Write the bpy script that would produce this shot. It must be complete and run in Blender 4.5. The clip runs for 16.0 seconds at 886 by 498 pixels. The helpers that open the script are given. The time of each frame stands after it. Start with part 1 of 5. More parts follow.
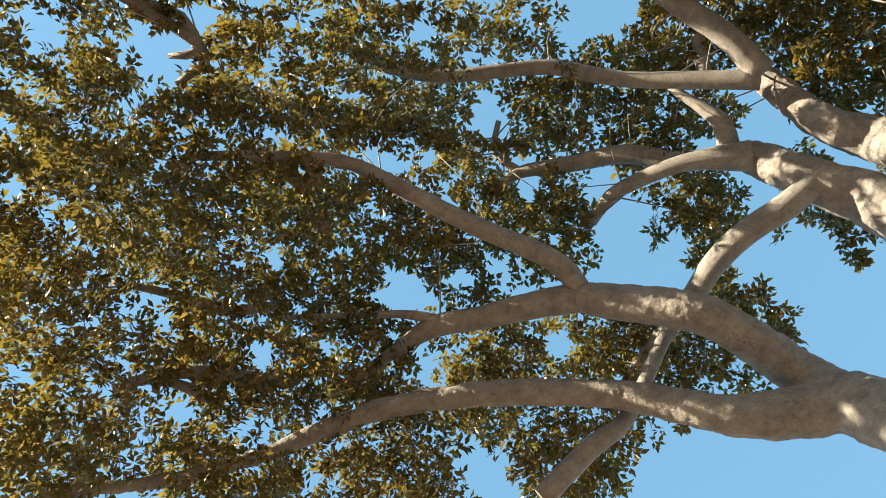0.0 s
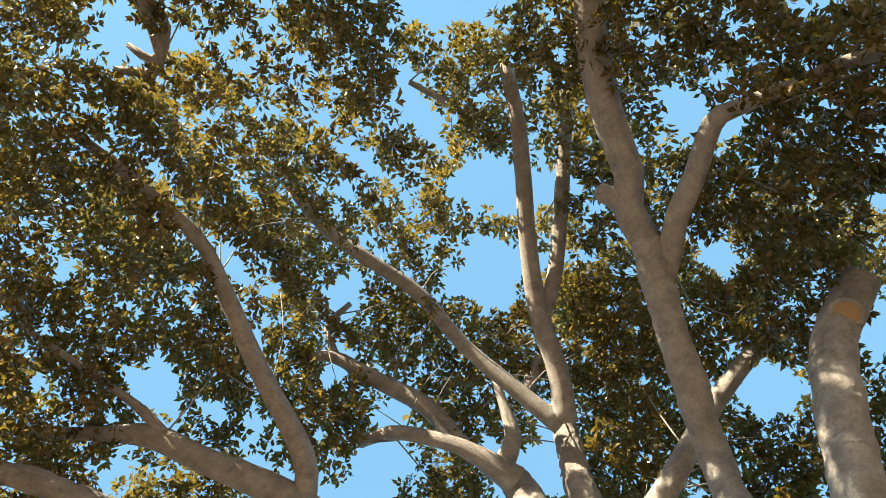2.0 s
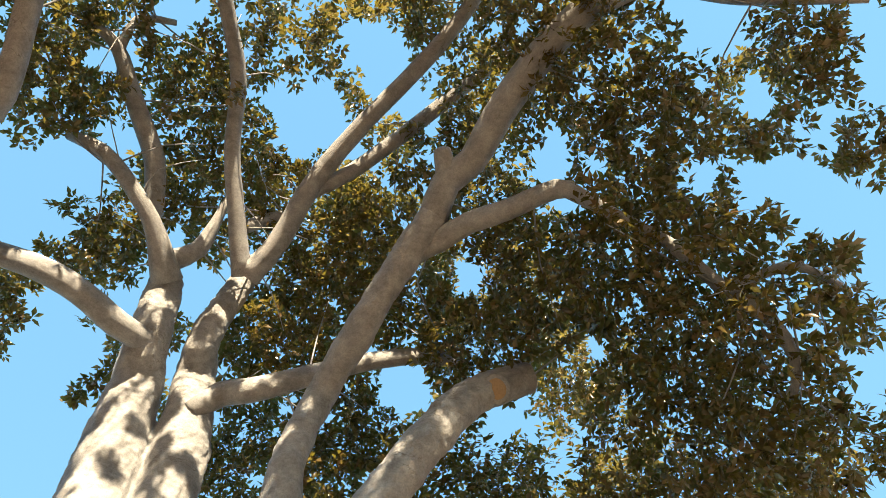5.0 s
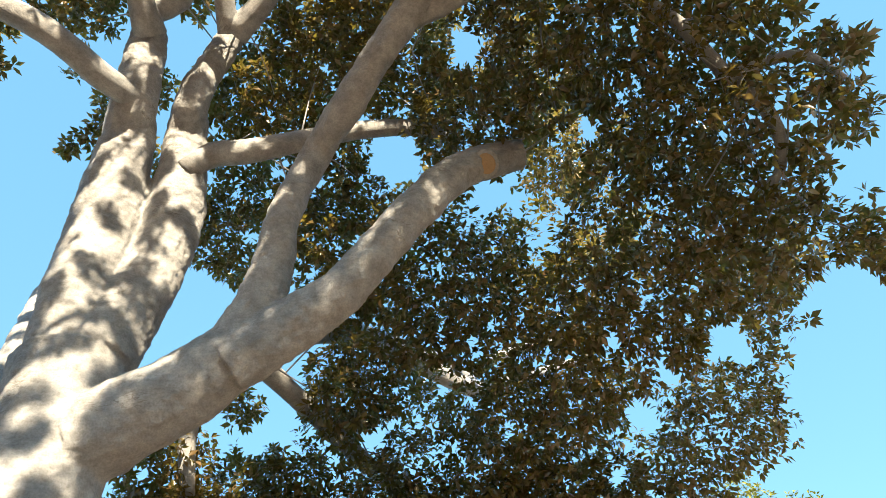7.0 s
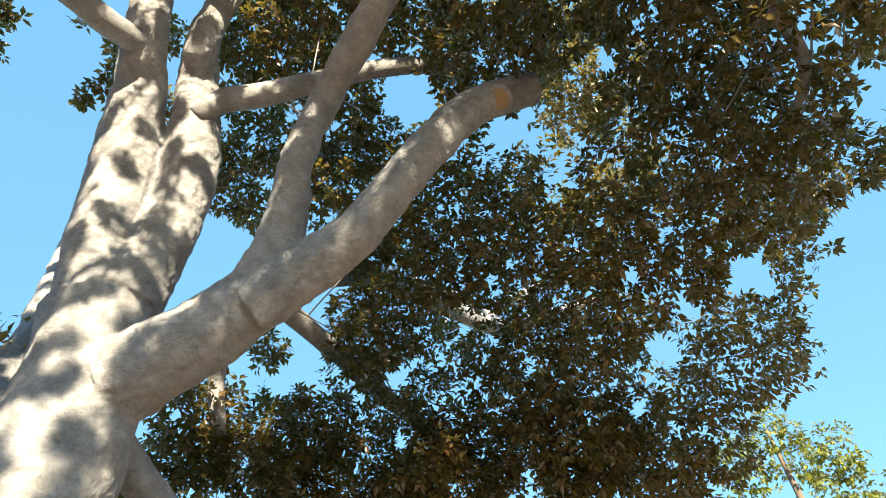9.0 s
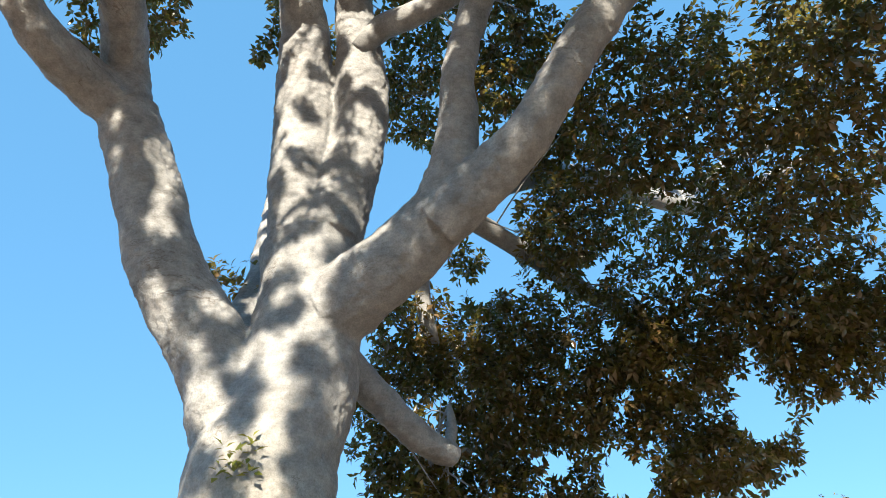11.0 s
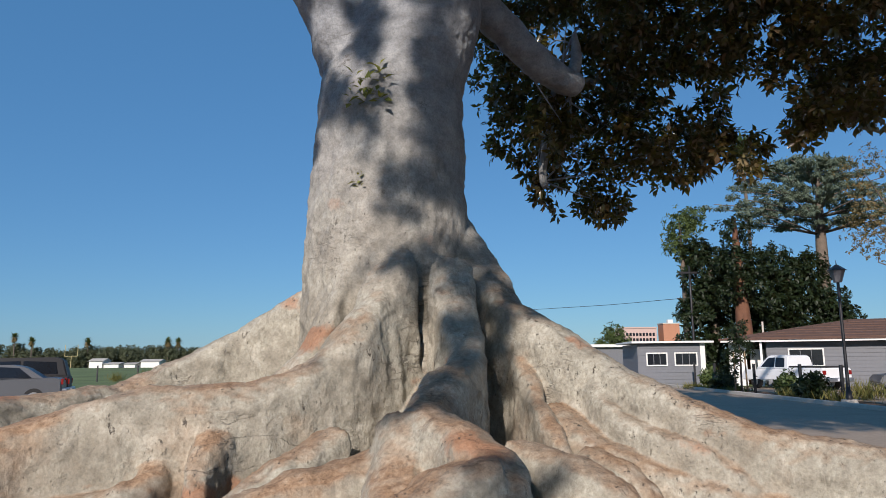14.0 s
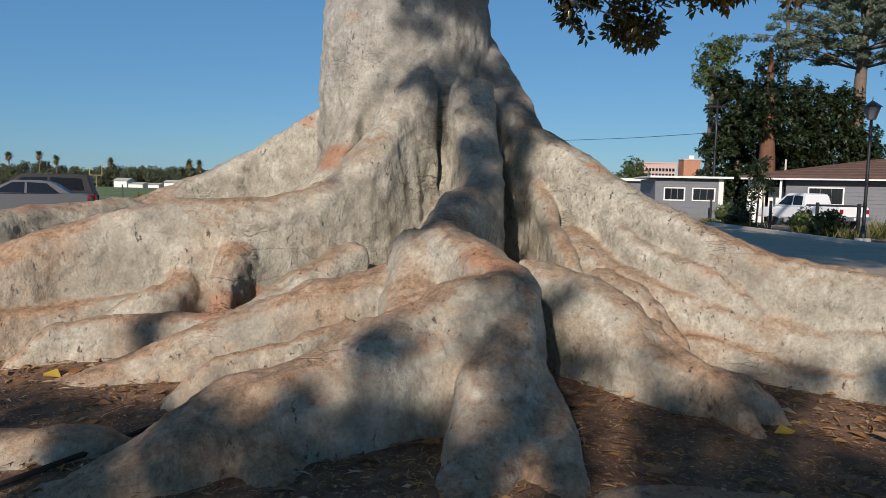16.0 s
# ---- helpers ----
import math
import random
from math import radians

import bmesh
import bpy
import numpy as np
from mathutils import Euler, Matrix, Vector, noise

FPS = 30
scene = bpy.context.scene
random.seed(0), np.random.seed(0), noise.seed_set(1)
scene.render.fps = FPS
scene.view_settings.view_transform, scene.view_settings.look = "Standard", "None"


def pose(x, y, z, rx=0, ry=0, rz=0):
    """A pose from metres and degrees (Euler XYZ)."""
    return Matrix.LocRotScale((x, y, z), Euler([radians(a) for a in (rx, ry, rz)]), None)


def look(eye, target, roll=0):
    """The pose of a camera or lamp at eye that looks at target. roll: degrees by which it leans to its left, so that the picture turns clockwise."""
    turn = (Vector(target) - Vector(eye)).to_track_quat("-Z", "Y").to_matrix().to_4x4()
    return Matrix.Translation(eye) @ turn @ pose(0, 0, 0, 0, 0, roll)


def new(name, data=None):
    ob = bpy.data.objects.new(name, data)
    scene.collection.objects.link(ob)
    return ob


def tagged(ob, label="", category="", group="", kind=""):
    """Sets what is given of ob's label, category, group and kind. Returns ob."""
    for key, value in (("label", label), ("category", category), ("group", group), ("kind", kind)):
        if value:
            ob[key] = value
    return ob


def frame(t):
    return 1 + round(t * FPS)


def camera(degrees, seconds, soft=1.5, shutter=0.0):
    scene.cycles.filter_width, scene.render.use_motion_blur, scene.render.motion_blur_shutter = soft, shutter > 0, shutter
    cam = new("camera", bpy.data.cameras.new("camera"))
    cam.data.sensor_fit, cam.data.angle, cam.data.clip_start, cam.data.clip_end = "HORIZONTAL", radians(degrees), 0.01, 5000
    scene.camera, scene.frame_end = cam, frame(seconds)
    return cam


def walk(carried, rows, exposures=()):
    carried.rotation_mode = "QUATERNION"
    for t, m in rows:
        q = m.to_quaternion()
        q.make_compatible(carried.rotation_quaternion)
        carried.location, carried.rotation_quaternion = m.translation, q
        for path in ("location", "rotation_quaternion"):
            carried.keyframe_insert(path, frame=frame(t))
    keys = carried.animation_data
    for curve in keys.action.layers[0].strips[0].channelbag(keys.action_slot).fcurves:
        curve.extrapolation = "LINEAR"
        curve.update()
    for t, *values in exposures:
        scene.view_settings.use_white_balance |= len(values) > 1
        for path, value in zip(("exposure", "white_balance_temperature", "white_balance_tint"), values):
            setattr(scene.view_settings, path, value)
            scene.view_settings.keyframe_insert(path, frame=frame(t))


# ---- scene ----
cam = camera(65.6, 16.0, soft=0.85)
PATH = [
    (0, pose(-0.653, 0.034, 1.789, 160.35, -0.26, 63.25)),
    (0.5, pose(-0.590, 0.041, 1.755, 167.35, -0.01, 53.39)),
    (1, pose(-0.507, 0.002, 1.750, 171.55, 1.46, 44.16)),
    (1.5, pose(-0.469, -0.002, 1.739, 173.38, 2.91, 35.81)),
    (2, pose(-0.425, -0.008, 1.739, 174.21, 4.33, 23.23)),
    (2.5, pose(-0.359, -0.037, 1.758, 172.16, 6.12, 7.14)),
    (3, pose(-0.296, -0.051, 1.770, 169.27, 6.95, -3.79)),
    (3.5, pose(-0.242, -0.075, 1.801, 166.69, 6.53, -12.60)),
    (6, pose(-0.177, -0.132, 1.859, 148.38, 9.66, -31.15)),
    (6.5, pose(-0.197, -0.115, 1.833, 142.77, 8.85, -30.76)),
    (7, pose(-0.198, -0.105, 1.824, 138.72, 7.93, -30.86)),
    (7.5, pose(-0.194, -0.099, 1.814, 136.46, 7.67, -30.90)),
    (8, pose(-0.177, -0.097, 1.800, 134.93, 7.84, -31.08)),
    (10.5, pose(0.058, -0.144, 1.768, 131.74, 5.14, -15.74)),
    (11, pose(0.041, -0.137, 1.767, 128.10, 3.94, -10.27)),
    (11.5, pose(0.006, -0.089, 1.770, 123.76, 3.99, -7.21)),
    (12, pose(-0.002, -0.055, 1.767, 118.02, 3.68, -5.63)),
    (12.5, pose(-0.008, -0.031, 1.731, 110.93, 2.57, -4.68)),
    (13, pose(-0.004, -0.048, 1.708, 106.02, 1.59, -3.62)),
    (13.5, pose(-0.000, -0.046, 1.692, 102.60, 0.90, -2.50)),
    (14, pose(-0.002, -0.038, 1.671, 99.09, 0.46, -1.34)),
    (14.5, pose(-0.002, -0.035, 1.652, 95.55, -0.14, -0.36)),
    (15, pose(-0.001, -0.017, 1.625, 91.78, -0.49, 0.06)),
    (15.5, pose(-0.001, -0.007, 1.608, 88.11, -0.95, -0.11)),
    (16, pose(0.000, 0.000, 1.600, 84.95, -1.20, 0.11)),
]
STOPS = [(0, 1.62, 9300, 11), (1, 1.84, 9300, 11), (3.5, 1.92, 9300, 11), (6, 2.0, 8800, 9), (8, 1.92, 8200, 8), (10.5, 1.68, 7600, 7), (11, 1.52, 7200, 8), (12, 1.0, 6650, 12), (13, 0.36, 6200, 15), (14, 0.02, 6150, 16), (15, -0.1, 6200, 16), (16, -0.04, 6300, 15)]
walk(cam, PATH, exposures=STOPS)

# ---- daylight ----
SUN = Vector((-0.26, -0.84, 0.40)).normalized()
world = bpy.data.worlds.new("sky")
world.use_nodes = True
scene.world = world
sky = world.node_tree.nodes.new("ShaderNodeTexSky")
sky.sky_type, sky.sun_disc = "NISHITA", False
sky.sun_elevation, sky.sun_rotation = math.asin(SUN.z), math.atan2(SUN.x, SUN.y)
sky.air_density, sky.dust_density, sky.ozone_density = 1.0, 0.15, 1.0
clear = world.node_tree.nodes.new("ShaderNodeMix")
clear.data_type, clear.blend_type = "RGBA", "MULTIPLY"
clear.inputs[0].default_value = 1.0
clear.inputs[7].default_value = (0.68, 0.98, 1.16, 1)
world.node_tree.links.new(sky.outputs[0], clear.inputs[6])
haze = world.node_tree.nodes.new("ShaderNodeMix")
haze.data_type = "RGBA"
haze.inputs[0].default_value = 0.6
haze.inputs[7].default_value = (0.68, 2.32, 4.6, 1)
world.node_tree.links.new(clear.outputs[2], haze.inputs[6])
world.node_tree.links.new(haze.outputs[2], world.node_tree.nodes["Background"].inputs[0])
world.node_tree.nodes["Background"].inputs[1].default_value = 0.095
sun = new("sun", bpy.data.lights.new("sun", "SUN"))
sun.data.energy, sun.data.angle, sun.data.color = 5.0, radians(0.53), (1.0, 0.88, 0.73)
sun.matrix_world = look(SUN * 50, (0, 0, 0))
rng = np.random.default_rng(7)


# ---- materials ----
def material(name, rough=0.8, metal=0.0):
    m = bpy.data.materials.new(name)
    m.use_nodes = True
    p = m.node_tree.nodes["Principled BSDF"]
    p.inputs["Roughness"].default_value, p.inputs["Metallic"].default_value = rough, metal
    return m, m.node_tree, p


def node(t, kind, **kw):
    n = t.nodes.new(kind)
    for k, v in kw.items():
        n.inputs[k.replace("_", " ")].default_value = v
    return n


def noise_at(t, scale, detail=4.0, rough=0.55, stretch=None):
    """A noise at a size in the object's own metres."""
    tc = t.nodes.new("ShaderNodeTexCoord")
    n = node(t, "ShaderNodeTexNoise", Scale=scale, Detail=detail, Roughness=rough)
    if stretch:
        mp = node(t, "ShaderNodeMapping", Scale=stretch)
        t.links.new(tc.outputs["Object"], mp.inputs[0])
        t.links.new(mp.outputs[0], n.inputs["Vector"])
    else:
        t.links.new(tc.outputs["Object"], n.inputs["Vector"])
    return n.outputs[0]


def ramp(t, src, *stops):
    r = t.nodes.new("ShaderNodeValToRGB")
    while len(r.color_ramp.elements) < len(stops):
        r.color_ramp.elements.new(0.5)
    for e, (at, col) in zip(r.color_ramp.elements, stops):
        e.position, e.color = at, (*col, 1) if len(col) == 3 else col
    t.links.new(src, r.inputs[0])
    return r.outputs[0]


def mix(t, fac, a, b, how="MIX"):
    n = t.nodes.new("ShaderNodeMix")
    n.data_type, n.blend_type = "RGBA", how
    for s, v in ((n.inputs[0], fac), (n.inputs[6], a), (n.inputs[7], b)):
        if hasattr(v, "links"):
            t.links.new(v, s)
        else:
            s.default_value = v if isinstance(v, (int, float)) else (*v, 1)
    return n.outputs[2]


def bump(t, p, src, strength=0.3, dist=0.02):
    b = node(t, "ShaderNodeBump", Strength=strength, Distance=dist)
    t.links.new(src, b.inputs["Height"])
    t.links.new(b.outputs[0], p.inputs["Normal"])


def plain(name, col, rough=0.6, metal=0.0, vary=0.12, size=6.0, bumpy=0.1):
    m, t, p = material(name, rough, metal)
    lo = tuple(c * (1 - vary) for c in col)
    hi = tuple(min(1, c * (1 + vary)) for c in col)
    c = ramp(t, noise_at(t, size), (0.3, lo), (0.7, hi))
    c = mix(t, 0.5, c, ramp(t, noise_at(t, size * 9), (0.35, lo), (0.65, hi)))
    t.links.new(c, p.inputs["Base Color"])
    if bumpy:
        bump(t, p, noise_at(t, size * 12), bumpy, 0.01)
    return m


def bark_material():
    m, t, p = material("pale fig bark", 0.85)
    big = noise_at(t, 0.9, 5, 0.6)
    mid = noise_at(t, 4.2, 7, 0.66)
    fine = noise_at(t, 45.0, 5, 0.65)
    speck = noise_at(t, 24.0, 6, 0.7, (1.0, 1.0, 0.6))
    blend = mix(t, 0.55, mid, speck)
    grey = ramp(t, blend, (0.34, (0.15, 0.13, 0.105)), (0.40, (0.31, 0.29, 0.235)), (0.52, (0.44, 0.42, 0.345)), (0.64, (0.60, 0.575, 0.49)))
    even = ramp(t, mid, (0.3, (0.19, 0.172, 0.135)), (0.5, (0.33, 0.303, 0.243)), (0.7, (0.50, 0.468, 0.39)))
    grey = mix(t, ramp(t, noise_at(t, 1.7, 4, 0.6), (0.42, (0.12, 0.12, 0.12)), (0.58, (0.95, 0.95, 0.95))), even, grey)
    tan = ramp(t, mix(t, 0.5, noise_at(t, 7.0, 7, 0.7), speck), (0.36, (0.17, 0.095, 0.052)), (0.5, (0.36, 0.225, 0.13)), (0.64, (0.52, 0.375, 0.25)))
    # warm tan patches: many low on the roots, few high up
    tc = t.nodes.new("ShaderNodeTexCoord")
    sep = t.nodes.new("ShaderNodeSeparateXYZ")
    t.links.new(tc.outputs["Object"], sep.inputs[0])
    low = node(t, "ShaderNodeMapRange", From_Min=0.0, From_Max=4.5, To_Min=0.14, To_Max=-0.24)
    t.links.new(sep.outputs[2], low.inputs[0])
    add = t.nodes.new("ShaderNodeMath")
    t.links.new(big, add.inputs[0])
    t.links.new(low.outputs[0], add.inputs[1])
    # smoother, paler young bark on the limbs
    young = node(t, "ShaderNodeMapRange", From_Min=2.0, From_Max=5.5, To_Min=0.0, To_Max=0.85)
    t.links.new(sep.outputs[2], young.inputs[0])
    grey = mix(t, young.outputs[0], grey, ramp(t, mix(t, 0.35, mid, noise_at(t, 9.0, 5, 0.6, (1, 1, 2.6))), (0.34, (0.175, 0.195, 0.225)), (0.62, (0.37, 0.40, 0.445))))
    # more tan where the bark faces upward
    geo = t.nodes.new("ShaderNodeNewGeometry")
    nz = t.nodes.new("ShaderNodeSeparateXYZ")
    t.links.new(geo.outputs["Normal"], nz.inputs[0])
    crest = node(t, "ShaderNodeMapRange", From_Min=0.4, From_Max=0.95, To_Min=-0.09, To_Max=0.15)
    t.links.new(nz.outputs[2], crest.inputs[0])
    tan_share = t.nodes.new("ShaderNodeMath")
    t.links.new(add.outputs[0], tan_share.inputs[0])
    t.links.new(crest.outputs[0], tan_share.inputs[1])
    c = mix(t, ramp(t, tan_share.outputs[0], (0.46, (0, 0, 0)), (0.72, (0.9, 0.9, 0.9))), grey, tan)
    # rust-red scars
    scar = ramp(t, mix(t, 0.25, noise_at(t, 1.1, 2, 0.5, (1, 1, 1.5)), mid), (0.605, (0, 0, 0)), (0.65, (0.8, 0.8, 0.8)))
    aged = node(t, "ShaderNodeMapRange", From_Min=2.0, From_Max=4.5, To_Min=1.0, To_Max=0.06)
    t.links.new(sep.outputs[2], aged.inputs[0])
    scar = mix(t, 1.0, scar, aged.outputs[0], "MULTIPLY")
    c = mix(t, scar, c, mix(t, mid, (0.30, 0.13, 0.065), (0.46, 0.25, 0.14)))
    for x, y, z, rx, ry, rz in ((2.15, 5.2, 1.12, 0.42, 0.5, 0.2), (3.25, 4.7, 0.95, 0.5, 0.5, 0.14), (0.22, 6.85, 4.55, 0.09, 0.6, 0.5), (-2.5, 5.2, 0.75, 0.3, 0.4, 0.12), (-1.5, 4.6, 0.55, 0.25, 0.3, 0.1)):
        mp = node(t, "ShaderNodeMapping", Location=(-x / rx, -y / ry, -z / rz), Scale=(1 / rx, 1 / ry, 1 / rz))
        t.links.new(tc.outputs["Object"], mp.inputs[0])
        ln = t.nodes.new("ShaderNodeVectorMath")
        ln.operation = "LENGTH"
        t.links.new(mp.outputs[0], ln.inputs[0])
        ad = t.nodes.new("ShaderNodeMath")
        t.links.new(ln.outputs["Value"], ad.inputs[0])
        t.links.new(mid, ad.inputs[1])
        c = mix(t, ramp(t, ad.outputs[0], (0.0, (0.75, 0.75, 0.75)), (0.55, (0.75, 0.75, 0.75)), (0.8, (0, 0, 0))), c, mix(t, mid, (0.34, 0.15, 0.07), (0.50, 0.27, 0.15)))
    # dark nicks in drifts, a few level creases, and grey lichen
    nick = ramp(t, noise_at(t, 22.0, 5, 0.72, (1.0, 1.0, 0.5)), (0.33, (1, 1, 1)), (0.395, (0, 0, 0)))
    drift = ramp(t, noise_at(t, 2.1, 4, 0.6), (0.42, (0, 0, 0)), (0.57, (1, 1, 1)))
    nick = mix(t, 1.0, mix(t, 1.0, nick, drift, "MULTIPLY"), aged.outputs[0], "MULTIPLY")
    few = ramp(t, noise_at(t, 1.1, 2, 0.5), (0.56, (0, 0, 0)), (0.66, (0.6, 0.6, 0.6)))
    crease = ramp(t, noise_at(t, 1.5, 4, 0.6, (1, 1, 4.0)), (0.488, (0, 0, 0)), (0.5, (1, 1, 1)), (0.512, (0, 0, 0)))
    crease = mix(t, 1.0, crease, few, "MULTIPLY")
    c = mix(t, nick, c, (0.10, 0.085, 0.07))
    c = mix(t, crease, c, (0.12, 0.10, 0.085))
    c = mix(t, 0.45, c, ramp(t, fine, (0.30, (0.42, 0.41, 0.40)), (0.58, (1, 1, 1))), "MULTIPLY")
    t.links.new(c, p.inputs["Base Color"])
    h = mix(t, 0.4, mix(t, 0.4, mid, speck), fine)
    for cut in (nick, crease):
        h = mix(t, cut, h, (0.0, 0.0, 0.0))
    bump(t, p, h, 0.75, 0.04)
    return m


def leaf_material(name, greens, rough=0.38, shine=0.5, thin=0.3):
    m, t, p = material(name, rough)
    g = t.nodes.new("ShaderNodeNewGeometry")
    o = t.nodes.new("ShaderNodeObjectInfo")
    add = t.nodes.new("ShaderNodeMath")
    t.links.new(g.outputs["Random Per Island"], add.inputs[0])
    t.links.new(o.outputs["Random"], add.inputs[1])
    frac = t.nodes.new("ShaderNodeMath")
    frac.operation = "FRACT"
    t.links.new(add.outputs[0], frac.inputs[0])
    k = len(greens)
    c = ramp(t, frac.outputs[0], *[(i / (k - 1), col) for i, col in enumerate(greens)])
    c = mix(t, 0.3, c, ramp(t, noise_at(t, 30, 2), (0.3, (0.5, 0.5, 0.45)), (0.7, (1, 1, 1))), "MULTIPLY")
    t.links.new(c, p.inputs["Base Color"])
    p.inputs["Specular IOR Level"].default_value = shine
    tr = t.nodes.new("ShaderNodeBsdfTranslucent")
    t.links.new(mix(t, 0.5, c, (0.34, 0.30, 0.06)), tr.inputs[0])
    ms = t.nodes.new("ShaderNodeMixShader")
    ms.inputs[0].default_value = thin
    t.links.new(p.outputs[0], ms.inputs[1])
    t.links.new(tr.outputs[0], ms.inputs[2])
    t.links.new(ms.outputs[0], t.nodes["Material Output"].inputs[0])
    return m


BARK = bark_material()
FIG_LEAF = leaf_material("glossy fig leaf", rough=0.2, shine=1.0, thin=0.42, greens=[(0.048, 0.042, 0.011), (0.082, 0.074, 0.016), (0.15, 0.082, 0.038), (0.055, 0.050, 0.013), (0.29, 0.19, 0.11), (0.12, 0.112, 0.022), (0.12, 0.066, 0.030)])


def soil_material():
    m, t, p = material("dry soil with leaf litter", 0.95)
    big = ramp(t, noise_at(t, 0.35, 5), (0.3, (0.12, 0.060, 0.033)), (0.7, (0.22, 0.122, 0.07)))
    lit = ramp(t, noise_at(t, 9.0, 6, 0.7), (0.38, (0.06, 0.032, 0.02)), (0.6, (0.27, 0.16, 0.095)))
    c = mix(t, 0.55, big, lit)
    chips = ramp(t, noise_at(t, 42.0, 3, 0.6), (0.60, (0, 0, 0)), (0.65, (0.9, 0.9, 0.9)))
    c = mix(t, chips, c, (0.46, 0.30, 0.17))
    # lawn of the far field on one side
    tc = t.nodes.new("ShaderNodeTexCoord")
    sep = t.nodes.new("ShaderNodeSeparateXYZ")
    t.links.new(tc.outputs["Object"], sep.inputs[0])
    far = node(t, "ShaderNodeMapRange", From_Min=34.0, From_Max=36.0)
    t.links.new(sep.outputs[1], far.inputs[0])
    grass = ramp(t, noise_at(t, 0.12, 6, 0.7), (0.3, (0.07, 0.11, 0.03)), (0.7, (0.15, 0.19, 0.06)))
    c = mix(t, far.outputs[0], c, grass)
    t.links.new(c, p.inputs["Base Color"])
    bump(t, p, mix(t, 0.5, noise_at(t, 7, 6), noise_at(t, 45, 3)), 0.7, 0.03)
    return m


SOIL = soil_material()


# ---- mesh helpers ----
def part(name, bm, mat, parent=None, label="", smooth=False):
    me = bpy.data.meshes.new(name)
    bm.to_mesh(me)
    bm.free()
    me.materials.append(mat)
    if smooth:
        me.shade_smooth()
    ob = new(name, me)
    ob.parent = parent
    if label:
        ob["label"] = label
    return ob


def raw(name, verts, faces, mat, parent=None, smooth=True):
    me = bpy.data.meshes.new(name)
    me.from_pydata([tuple(v) for v in verts], [], [tuple(f) for f in faces])
    me.materials.append(mat)
    if smooth:
        me.shade_smooth()
    ob = new(name, me)
    ob.parent = parent
    return ob


def empty(name, label, category, group="", at=(0, 0, 0), turn=0.0):
    ob = new(name)
    ob.empty_display_size = 0.3
    ob.matrix_world = pose(*at, 0, 0, turn)
    return tagged(ob, label, category, group)


def spline(pts, step=0.25):
    """Points of a smooth curve through pts (rows of x, y, z, r)."""
    p = np.array(pts, float)
    q = np.vstack([2 * p[0] - p[1], p, 2 * p[-1] - p[-2]])
    out = []
    for i in range(len(p) - 1):
        a, b, c, d = q[i:i + 4]
        n = max(2, int(np.linalg.norm(c[:3] - b[:3]) / step))
        for s in np.linspace(0, 1, n, endpoint=False):
            out.append(0.5 * (2 * b + (c - a) * s + (2 * a - 5 * b + 4 * c - d) * s * s + (3 * b - a - 3 * c + d) * s ** 3))
    out.append(p[-1])
    return np.array(out)


def tube(pts, sides=12, step=0.25, rough=0.06, closed=True):
    """Vertices and faces of a tapered, slightly lumpy round limb."""
    c = spline(pts, step)
    c[:, 3] = np.maximum(c[:, 3], 0.004)
    verts, faces = [], []
    tang = np.gradient(c[:, :3], axis=0)
    side = None
    for i, (x, y, z, r) in enumerate(c):
        d = tang[i] / (np.linalg.norm(tang[i]) + 1e-9)
        if side is None:
            side = np.cross(d, (0.3, 0.9, 0.1))
        side = side - d * (side @ d)
        side /= np.linalg.norm(side)
        up = np.cross(d, side)
        for k in range(sides):
            a = 2 * math.pi * k / sides
            v = np.array((x, y, z)) + (side * math.cos(a) + up * math.sin(a)) * r
            wob = 1 + rough * noise.noise(Vector(v * (0.9 / max(r, 0.08)))) + 0.5 * rough * noise.noise(Vector(v * 5.0))
            verts.append(np.array((x, y, z)) + (v - (x, y, z)) * wob)
    n = len(c)
    for i in range(n - 1):
        for k in range(sides):
            a, b = i * sides + k, i * sides + (k + 1) % sides
            faces.append((a, b, b + sides, a + sides))
    if closed:
        faces.append(tuple(range(sides - 1, -1, -1)))
        faces.append(tuple((n - 1) * sides + k for k in range(sides)))
    return verts, faces


